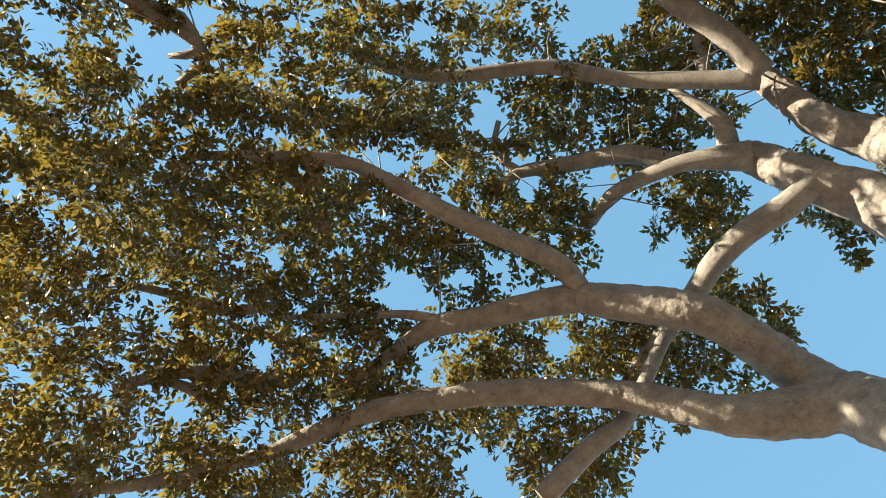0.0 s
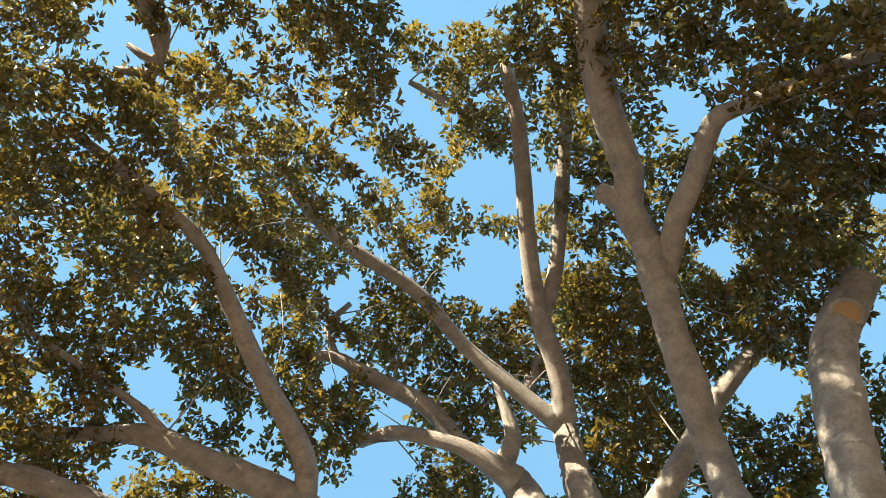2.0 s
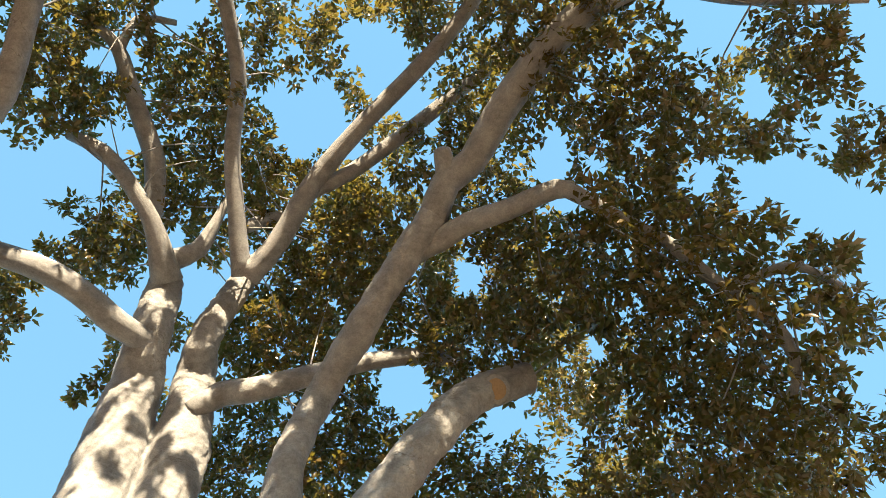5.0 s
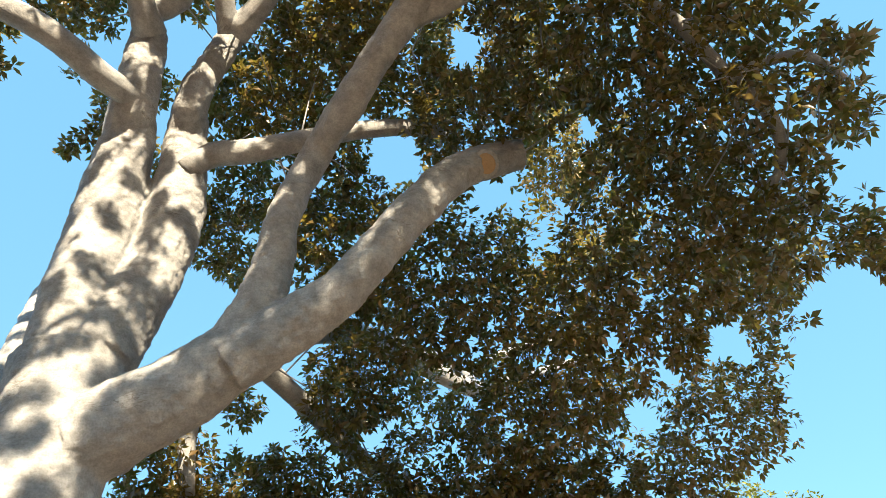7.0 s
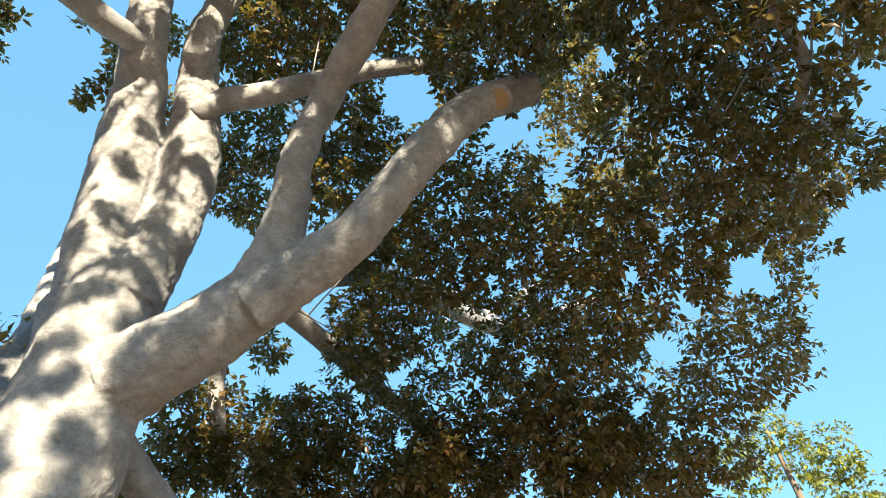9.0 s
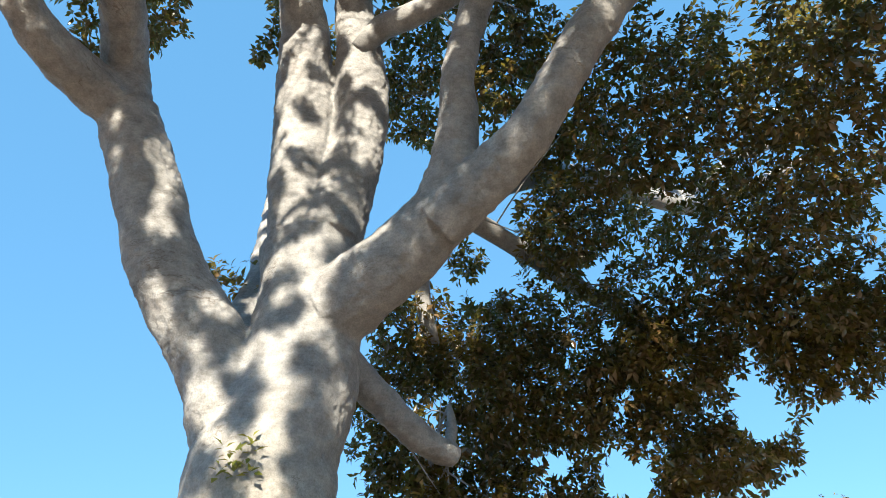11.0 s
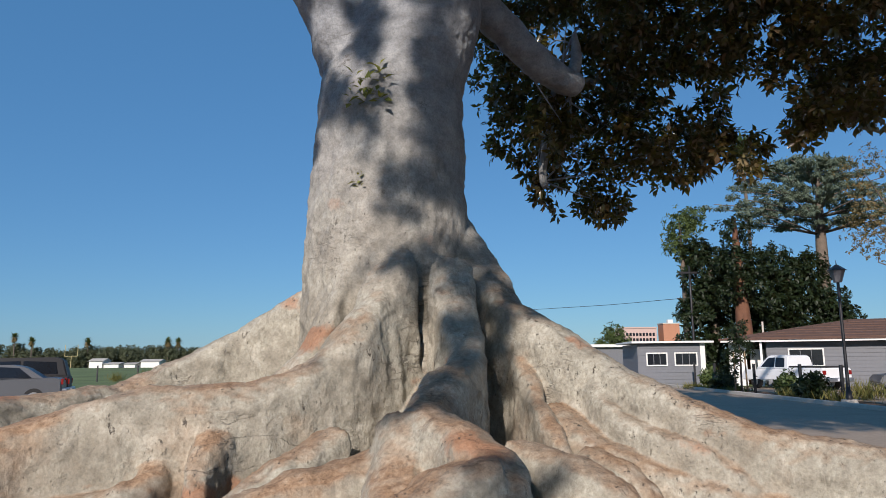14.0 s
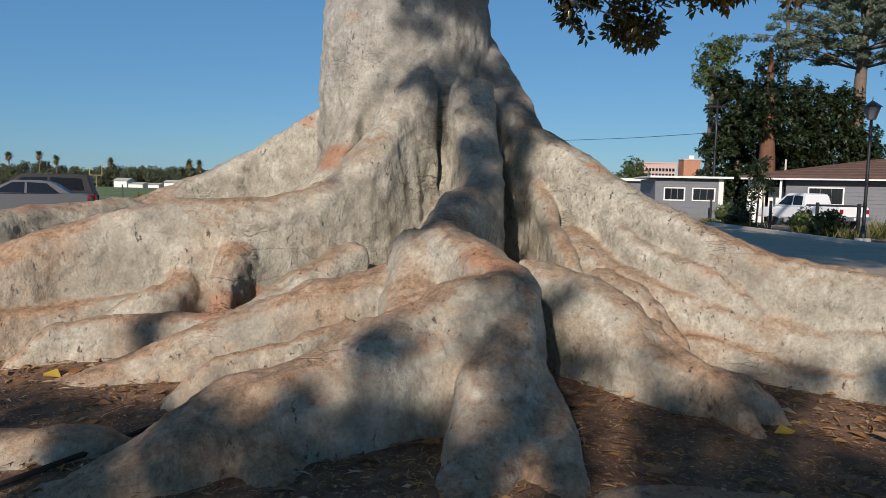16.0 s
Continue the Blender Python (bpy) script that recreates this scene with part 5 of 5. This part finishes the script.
strip("road", 6.2, 13.6, -60, 160, -0.1, 0.03, ASPHALT, "sun-bleached tan asphalt lane beside the tree", "road")
strip("kerb", 13.6, 13.8, -60, 58, -0.1, 0.16, KERB, "pale concrete kerb along the lane", "kerb", bevel=0.02)
strip("pavement", 15.9, 24.0, 14, 38, -0.1, 0.025, ASPHALT, "asphalt parking area before the low house", "pavement")
strip("lane", -60, -8.5, 18, 40, -0.1, 0.025, ASPHALT, "asphalt parking lane at the edge of the lawn", "road")


# ---- the low grey house ----
def window(parent, x0, x1, z0, z1, y, panes=2):
    w = empty("window", "", "")
    w.parent = parent
    fr = bmesh.new()
    t = 0.07
    for lo, hi in (((x0, y - 0.05, z0), (x1, y + 0.03, z0 + t)), ((x0, y - 0.05, z1 - t), (x1, y + 0.03, z1)), ((x0, y - 0.05, z0 + t), (x0 + t, y + 0.03, z1 - t)), ((x1 - t, y - 0.05, z0 + t), (x1, y + 0.03, z1 - t))):
        box(fr, lo, hi)
    part("frame", fr, WHITE, w)
    for k in range(panes):
        a = x0 + t + (x1 - x0 - 2 * t) * k / panes
        b = x0 + t + (x1 - x0 - 2 * t) * (k + 1) / panes
        block("pane", (a + 0.02, y - 0.012, z0 + t), (b - 0.02, y + 0.02, z1 - t), PANE, w)
    return w


def siding(parent, x0, x1, z0, z1, y):
    """Lapped boards across a front wall."""
    n = int((z1 - z0) / 0.2)
    for k in range(n):
        z = z0 + k * (z1 - z0) / n
        bm = prism([(y - 0.028, z), (y, z), (y, z + (z1 - z0) / n - 0.006), (y - 0.008, z + (z1 - z0) / n - 0.006)], x0, x1)
        part("board", bm, GREY_WALL, parent)


def build_houses():
    a = empty("annex", "small flat-roofed grey building with white trim", "house", at=(12.7, 41.6, 0), turn=-6)
    block("wall", (0, 0, 0), (3.9, 5, 2.45), GREY_WALL, a)
    siding(a, 0.05, 3.65, 0.15, 2.4, -0.001)
    block("corner_post", (3.68, -0.06, 0), (3.96, 0.1, 2.5), WHITE, a)
    block("end_wall", (3.9, 0.1, 0), (3.98, 5.0, 2.5), WHITE, a)
    block("roof", (-0.4, -0.45, 2.5), (4.4, 5.3, 2.62), WHITE, a, 0.02)
    window(a, 0.5, 1.75, 1.15, 1.95, -0.03, 3)
    window(a, 2.15, 3.5, 1.15, 1.95, -0.03, 3)
    h = empty("house", "long low grey house with a brown shingled roof", "house", at=(18.0, 40.0, 0), turn=-24)
    block("wall", (1.6, 0, 0), (17, 8, 2.5), GREY_WALL, h)
    siding(h, 1.65, 16.9, 0.2, 2.45, -0.001)
    block("porch_wall", (-0.4, 0.3, 0), (0.55, 6, 2.5), WHITE, h, 0.01)
    block("porch_post", (1.25, -0.5, 0), (1.37, -0.38, 2.5), WHITE, h)
    block("porch_door", (0.75, 1.5, 0.1), (1.55, 1.58, 2.1), WHITE, h)
    block("fascia", (-0.8, -0.72, 2.48), (17.5, -0.6, 2.66), WHITE, h)
    bm = bmesh.new()
    vs = [bm.verts.new(p) for p in ((-0.9, -0.8, 2.6), (17.6, -0.8, 2.6), (17.6, 8.8, 2.6), (-0.9, 8.8, 2.6), (6.5, 4, 3.85), (13.5, 4, 3.85), (-0.9, -0.8, 2.67), (17.6, -0.8, 2.67), (17.6, 8.8, 2.67), (-0.9, 8.8, 2.67))]
    for q in ((3, 2, 1, 0), (6, 7, 5, 4), (7, 8, 5), (8, 9, 4, 5), (9, 6, 4), (0, 1, 7, 6), (1, 2, 8, 7), (2, 3, 9, 8), (3, 0, 6, 9)):
        bm.faces.new([vs[i] for i in q])
    roof = part("roof", bm, ROOF, h)
    for k in range(7):
        s = (k + 0.2) / 7.4
        y, z = -0.8 + 4.8 * s, 2.67 + 1.18 * s
        part("shingle_course", prism([(y, z), (y, z + 0.035), (y + 0.6, z + 0.16), (y + 0.6, z + 0.13)], -0.9 + 7.4 * (s + 0.13), 17.6 - 4.1 * (s + 0.13)), ROOF, roof)
    window(h, 2.7, 4.5, 1.1, 2.1, -0.04, 3)
    window(h, 8.0, 9.6, 1.1, 2.1, -0.04, 2)
    block("vent_pipe", (1.5, 1.0, 3.0), (1.6, 1.1, 3.7), KERB, h)
    o = empty("office_building", "far pinkish office block with rows of dark windows", "building", at=(86, 300, 0))
    block("wall", (0, 0, 0), (14.5, 14, 14.2), PINK, o)
    for r in range(4):
        for k in range(9):
            block("window", (1.0 + k * 1.45, -0.12, 4.0 + r * 2.3), (2.0 + k * 1.45, 0.05, 5.3 + r * 2.3), PANE, o)
    block("parapet", (-0.2, -0.3, 14.2), (14.7, 14, 14.8), PINK, o)
    w = empty("brick_tower", "far square orange brick tower with a pale cap", "building", at=(103.5, 300, 0))
    block("shaft", (0, 0, 0), (7.2, 7, 16.0), BRICK, w)
    block("cap", (-0.2, -0.2, 16.0), (7.4, 7.2, 16.5), KERB, w)
    block("chimney_pot", (2.5, 1, 16.5), (4.8, 3, 18.0), WHITE, w, 0.2)
    s = empty("shed", "low white flat-roofed building behind the roots", "building", at=(14.5, 62, 0))
    block("wall", (0, 0, 0), (3.4, 4, 2.6), GREY_WALL, s)
    block("roof", (-0.3, -0.4, 2.6), (3.6, 4.3, 2.85), WHITE, s)


build_houses()


# ---- vehicles: x across, y from tail (0) to nose ----
def wheel(parent, x, y, r=0.34, w=0.22):
    e = empty("wheel", "", "")
    e.parent = parent
    for name, rr, ww, mat in (("tyre", r, w, TYRE), ("rim", r * 0.62, w + 0.02, RIM)):
        bm = bmesh.new()
        bmesh.ops.create_cone(bm, cap_ends=True, segments=20, radius1=rr, radius2=rr, depth=ww, matrix=Matrix.Translation((x, y, r)) @ Matrix.Rotation(radians(90), 4, "Y"))
        bmesh.ops.bevel(bm, geom=[g for g in bm.edges if len(g.link_faces) == 2 and g.calc_face_angle() > 1], offset=0.03, segments=2, affect="EDGES")
        part(name, bm, mat, e)


TAIL_RED = plain("red lamp lens", (0.22, 0.012, 0.01), 0.25, bumpy=0)
PLATE = plain("pale number plate", (0.7, 0.72, 0.75), 0.5, bumpy=0)


def vehicle(name, label, at, turn, paint, body, cabin, glass, length, width, wheels, r=0.34, extra=None):
    c = empty(name, label, "pickup" if "pickup" in name else "car", at=at, turn=turn)
    h = width / 2
    bm = prism(body, -h, h, 0.04)
    bmesh.ops.bevel(bm, geom=bm.edges[:], offset=0.05, segments=2, affect="EDGES")
    part("body", bm, paint, c, smooth=False)
    bm = prism(cabin, -h + 0.07, h - 0.07, 0.16)
    bmesh.ops.bevel(bm, geom=bm.edges[:], offset=0.05, segments=2, affect="EDGES")
    part("cabin", bm, paint, c)
    for g in glass:
        part("window", prism(g, -h + 0.085, h - 0.085, 0.10), PANE, c)
    for y in wheels:
        for s in (-1, 1):
            wheel(c, s * (h - 0.12), y, r)
    for s in (-1, 1):
        block("tail_light", (s * (h - 0.14) - 0.08, -0.02, 0.76), (s * (h - 0.14) + 0.08, 0.05, 0.96), TAIL_RED, c, 0.01)
    block("bumper", (-h + 0.08, -0.14, 0.42), (h - 0.08, 0.1, 0.62), RIM, c, 0.03)
    block("number_plate", (-0.17, -0.155, 0.46), (0.17, -0.14, 0.58), PLATE, c)
    return c


def build_vehicles():
    silver = plain("silver car paint", (0.10, 0.105, 0.115), 0.38, 0.2, vary=0.03, bumpy=0)
    dark = plain("black car paint", (0.004, 0.004, 0.006), 0.6, vary=0.1, bumpy=0)
    white = plain("white car paint", (0.74, 0.75, 0.76), 0.3, vary=0.03, bumpy=0)
    p = vehicle("pickup", "white pickup with a dark bed cover, parked", (19.45, 32.6, 0.03), 17, white,
                [(0, 0.5), (0, 1.08), (2.2, 1.08), (2.25, 1.02), (5.1, 0.95), (5.3, 0.75), (5.3, 0.42), (0.1, 0.42)],
                [(2.1, 1.0), (2.2, 1.62), (2.4, 1.7), (3.5, 1.68), (4.3, 1.0)], [[(2.35, 1.1), (2.4, 1.56), (2.95, 1.58), (2.95, 1.1)], [(3.03, 1.1), (3.03, 1.58), (3.45, 1.56), (3.95, 1.1)]], 5.3, 1.85, (1.0, 4.3))
    block("bed_cover", (-0.82, 0.12, 1.06), (0.82, 2.1, 1.16), TYRE, p, 0.03, "black bed cover")
    sedan_body = [(0, 0.45), (0.02, 0.92), (0.25, 1.0), (3.2, 0.92), (4.5, 0.78), (4.65, 0.45), (4.5, 0.28), (0.1, 0.28)]
    sedan_cab = [(0.55, 0.95), (1.15, 1.36), (1.6, 1.45), (2.4, 1.44), (3.35, 0.92)]
    sedan_glass = [[(0.95, 1.0), (1.35, 1.34), (1.95, 1.38), (1.95, 1.0)], [(2.03, 1.0), (2.03, 1.38), (2.4, 1.36), (3.0, 1.0)]]
    vehicle("sedan", "silver four-door sedan parked beyond the roots", (-13.0, 25.4, 0.14), 113, silver, sedan_body, sedan_cab, sedan_glass, 4.65, 1.8, (0.85, 3.75))
    vehicle("suv", "black sport utility parked behind the sedan", (-14.3, 28.4, 0.06), 113, dark,
            [(0, 0.5), (0.02, 1.1), (3.2, 1.08), (4.7, 1.0), (4.85, 0.6), (4.7, 0.36), (0.1, 0.36)], [(0.05, 1.05), (0.25, 1.72), (0.5, 1.8), (2.6, 1.78), (3.5, 1.05)],
            [[(0.4, 1.15), (0.5, 1.62), (1.6, 1.66), (1.6, 1.15)], [(1.7, 1.15), (1.7, 1.66), (2.55, 1.64), (3.15, 1.15)]], 4.85, 1.9, (0.95, 3.9), 0.37)
    vehicle("minivan", "silver minivan parked before the low house", (24.3, 29.2, 0.03), 72, silver, sedan_body, [(0.05, 0.95), (0.15, 1.6), (0.5, 1.72), (2.7, 1.66), (3.7, 0.9)], [[(0.3, 1.05), (0.35, 1.5), (1.5, 1.54), (1.5, 1.05)], [(1.6, 1.05), (1.6, 1.54), (2.6, 1.5), (3.2, 1.05)]], 4.65, 1.8, (0.85, 3.75))


build_vehicles()


# ---- street furniture ----
def street_lamp(x, y, h, label):
    l = empty("street_lamp", label, "street lamp", "lamps along the lane", at=(x, y, 0))
    v, f = tube([(0, 0, 0, 0.13), (0, 0, 0.5, 0.09), (0, 0, 0.7, 0.06), (0, 0, h - 0.55, 0.05)], 10, 0.5, 0.0)
    raw("pole", v, f, BLACK, l)
    bm = bmesh.new()
    bmesh.ops.create_cone(bm, cap_ends=True, segments=6, radius1=0.13, radius2=0.26, depth=0.42, matrix=Matrix.Translation((0, 0, h - 0.34)))
    part("lantern", bm, plain("clouded lantern glass", (0.12, 0.12, 0.13), 0.4), l, "clouded lantern glass")
    bm = bmesh.new()
    bmesh.ops.create_cone(bm, cap_ends=True, segments=6, radius1=0.32, radius2=0.05, depth=0.2, matrix=Matrix.Translation((0, 0, h - 0.03)))
    part("lantern_cap", bm, BLACK, l)
    v, f = tube([(0, 0, h + 0.05, 0.02), (0, 0, h + 0.22, 0.008)], 6, 0.2, 0)
    raw("finial", v, f, BLACK, l)
    bm = bmesh.new()
    bmesh.ops.create_cone(bm, cap_ends=True, segments=16, radius1=0.28, radius2=0.24, depth=0.2, matrix=Matrix.Translation((0, 0, 0.1)))
    part("footing", bm, KERB, l)
    return l


street_lamp(14.35, 23.5, 4.75, "black street lamp with a flared lantern on a footing")
street_lamp(-12.0, 18.0, 4.75, "black street lamp standing near the parked cars")


def bollard(x, y, h=1.35):
    bm = box(bmesh.new(), (-0.05, -0.05, 0), (0.05, 0.05, h), 0.012)
    ob = part("fence_post", bm, BLACK)
    ob.location = (x, y, 0)
    return tagged(ob, "slim black steel fence post beside the kerb", "post", "black posts along the kerb")


for x, y in ((15.5, 40.0), (15.0, 36.0), (14.7, 31.0), (14.9, 27.5), (15.0, 24.9), (15.2, 22.0), (15.4, 19.0), (21.5, 65.0), (-28.0, 60.0), (-24.6, 60.0)):
    bollard(x, y)


def utility_pole():
    u = empty("utility_pole", "dark wooden utility pole with a cross-arm", "utility pole", at=(17.35, 44.6, 0))
    v, f = tube([(0, 0, 0, 0.1), (0, 0, 7.6, 0.07)], 8, 2, 0.03)
    raw("pole", v, f, BLACK, u)
    block("cross_arm", (-0.7, -0.06, 7.1), (0.7, 0.06, 7.22), BLACK, u)
    v, f = tube([(16.8, 43.2, 5.4, 0.018), (11.0, 50.0, 5.35, 0.018), (2.0, 62.0, 5.9, 0.018), (-20, 90, 8.5, 0.018)], 5, 2, 0)
    tagged(raw("power_line", v, f, BLACK), "thin dark overhead line hanging from a pole", "cable")


utility_pole()
for x, y, r, h, leaf, blades, text in ((15.6, 29.8, 0.55, 0.95, LIGHT_LEAF, False, "bushy green shrub growing beside the kerb"), (14.4, 33.6, 0.6, 0.8, DARK_LEAF, False, "dark green low shrub in the planting strip"), (15.4, 37.5, 0.6, 1.1, LIGHT_LEAF, False, "olive green shrub before the grey annex"),
                                    (14.6, 26.2, 0.6, 1.0, DARK_LEAF, False, "dark shrub standing close to the street lamp"), (16.6, 26.0, 0.7, 0.9, GRASS, True, "dry tan ornamental grass in the planting strip"), (15.3, 28.6, 0.6, 0.5, GRASS, True, "low dry grass along the kerb"),
                                    (15.0, 25.0, 0.6, 0.6, GRASS, True, "pale dry grass around the lamp footing"), (14.6, 32.6, 0.7, 0.4, GRASS, True, "short yellowing grass along the kerb"), (13.9, 36, 0.6, 0.45, GRASS, True, "low pale weeds along the kerb"), (16.0, 22.5, 0.8, 1.0, GRASS, True, "tall tan ornamental grass in the planting strip"),
                                    (18.6, 66.0, 1.0, 1.3, DARK_LEAF, False, "dark hedge shrub before a far shed"), (-26.0, 59.2, 0.5, 0.9, GRASS, True, "thin weeds at the edge of the lawn"), (-23.4, 59.2, 0.5, 1.1, GRASS, True, "thin weeds at the edge of the lawn")):
    shrub(x, y, r, h, leaf, text, blades)


# ---- the far side of the lawn ----
def far_side():
    masses = []
    for k in range(120):
        x = -190 + k * 1.6 + rng.uniform(-1, 1)
        h = 5.4 + 2.4 * noise.noise(Vector((x * 0.07, 0, 0))) + rng.uniform(-0.6, 0.8)
        masses += [(x, 205 + rng.uniform(-4, 4), h * 0.3, 2.2), (x, 205 + rng.uniform(-4, 4), h * 0.6, 2.0), (x, 206, h * 0.85, 1.4)]
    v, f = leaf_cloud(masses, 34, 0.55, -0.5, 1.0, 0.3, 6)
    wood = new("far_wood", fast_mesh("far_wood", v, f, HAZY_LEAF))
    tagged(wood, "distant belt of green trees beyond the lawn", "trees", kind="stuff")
    for x, h in ((-119, 9.2), (-114, 8.0), (-98, 7.6), (-128, 8.8), (-75, 7.6), (-72, 7.4)):
        palm(x, 203, h, 1.3, "distant fan palm above the tree belt")
    for x, w, h in ((-92, 3.6, 2.6), (-88, 4, 1.5), (-82.5, 3, 1.4), (-78, 5, 2.3)):
        b = empty("far_house", "distant small white house with a low roof", "house", "white houses beyond the lawn", at=(x, 192, 0))
        block("wall", (0, 0, 0), (w, 5, h * 0.7), WHITE, b)
        part("roof", prism([(-0.4, h * 0.7), (5.4, h * 0.7), (2.5, h)], -0.3, w + 0.3), KERB, b)
    yellow = plain("faded yellow painted steel", (0.42, 0.36, 0.16), 0.5)
    g = empty("goal_post", "yellow goal post standing on the lawn", "goal post", at=(-99, 196, 0))
    block("upright", (0, 0, 0), (0.14, 0.14, 3.2), yellow, g)
    block("crossbar", (-1.8, 0, 3.2), (1.8, 0.14, 3.34), yellow, g)
    for x in (-1.8, 1.7):
        block("side_upright", (x, 0, 3.34), (x + 0.12, 0.14, 6.4), yellow, g)


far_side()


# ---- small things about the roots ----
def ground_litter():
    n = 38000
    x = rng.uniform(-5.5, 6.0, n)
    y = rng.uniform(1.2, 8.0, n)
    z = np.array([ground_height(a, b) for a, b in zip(x, y)]) + 0.014
    a = rng.uniform(0, 2 * math.pi, n)
    ax = unit(np.stack([np.cos(a), np.sin(a), rng.uniform(-0.05, 0.25, n)], 1))
    up = unit(np.stack([rng.normal(0, 0.35, n), rng.normal(0, 0.35, n), np.ones(n)], 1))
    length = rng.uniform(0.025, 0.12, n) * np.where(rng.uniform(size=n) < 0.6, 0.5, 1.05)
    v, f = leaf_mesh(np.stack([x, y, z], 1), ax, up, length, length * np.where(rng.uniform(size=n) < 0.65, 0.13, 0.42) * rng.uniform(0.7, 1.2, n))
    ob = new("leaf_litter", fast_mesh("leaf_litter", v, f, LITTER))
    tagged(ob, "dry brown leaves and bits of twig on the soil", "leaf litter", kind="stuff")
    for x, y, s, mat in ((1.98, 3.72, 0.11, YELLOW), (1.5, 3.0, 0.09, YELLOW), (2.05, 3.3, 0.1, LITTER), (2.5, 3.6, 0.12, LITTER), (-2.6, 4.4, 0.13, YELLOW), (-2.4, 4.35, 0.12, LITTER), (2.0, 2.85, 0.1, YELLOW), (1.0, 3.2, 0.1, LITTER)):
        d = unit(np.array([[rng.normal(), rng.normal(), 0.15]]))
        v, f = leaf_mesh(np.array([[x, y, ground_height(x, y) + 0.02]]), d, np.array([[0.1, -0.3, 1.0]]), np.array([s * 1.3]), np.array([s * 0.8]))
        ob = new("fallen_leaf", fast_mesh("fallen_leaf", v, f, mat))
        tagged(ob, "curled yellow fallen leaf lying on the soil" if mat is YELLOW else "curled brown fallen leaf lying on the soil", "leaf", "fallen leaves among the roots")
    v, f = tube([(x, y, ground_height(x, y) + 0.03, r) for x, y, r in ((-1.5, 3.55, 0.011), (-1.72, 3.22, 0.015), (-2.0, 2.86, 0.015), (-2.3, 2.45, 0.014))], 8, 0.2, 0.1)
    tagged(raw("fallen_stick", v, f, plain("dark weathered stick", (0.04, 0.028, 0.02), 0.9, vary=0.4)), "long dark stick lying on the soil", "stick")


ground_litter()


def sprouts():
    for x, y, z, n, s in ((-0.66, 6.72, 4.48, 9, 0.13), (-0.62, 6.85, 3.46, 3, 0.10), (-1.3, 8.2, 7.6, 26, 0.17), (-1.0, 8.3, 7.75, 14, 0.17)):
        p = np.array((x, y, z)) + rng.normal(size=(n, 3)) * s * 0.9
        v, f = leaf_mesh(*rosettes(p, unit(np.array((-0.3, -0.8, 0.5)) + rng.normal(size=(n, 3)) * 0.4), 5, s))
        ob = new("sprout", fast_mesh("sprout", v, f, LIME_LEAF if s < 0.15 else FIG_LEAF))
        ob.parent, ob.matrix_parent_inverse = fig, FIG_BACK
        tagged(ob, "fresh green shoot on the bark", kind="stuff")


sprouts()


def pruning_cut(x, y, z, r, way):
    """A healed cut where a limb was sawn off, with a rolled bark rim."""
    m = look((x, y, z), (x + way[0], y + way[1], z + way[2]))
    for name, rr, mat in (("pruning_cut", r, STAKE), ("cut_rim", r * 1.22, BARK)):
        bm = bmesh.new()
        bmesh.ops.create_uvsphere(bm, u_segments=16, v_segments=8, radius=1.0)
        for v in bm.verts:
            v.co = m @ Vector((v.co.x * rr, v.co.y * rr * 1.15, v.co.z * (0.05 if name == "pruning_cut" else 0.035)))
        ob = part(name, bm, mat, fig, "sawn wood face on the stub", smooth=True)
        ob.matrix_parent_inverse = FIG_BACK


pruning_cut(3.93, 3.58, 9.44, 0.15, (-0.43, -0.37, -0.82))
pruning_cut(-0.72, 8.22, 7.5, 0.1, (-0.1, -0.8, -0.5))
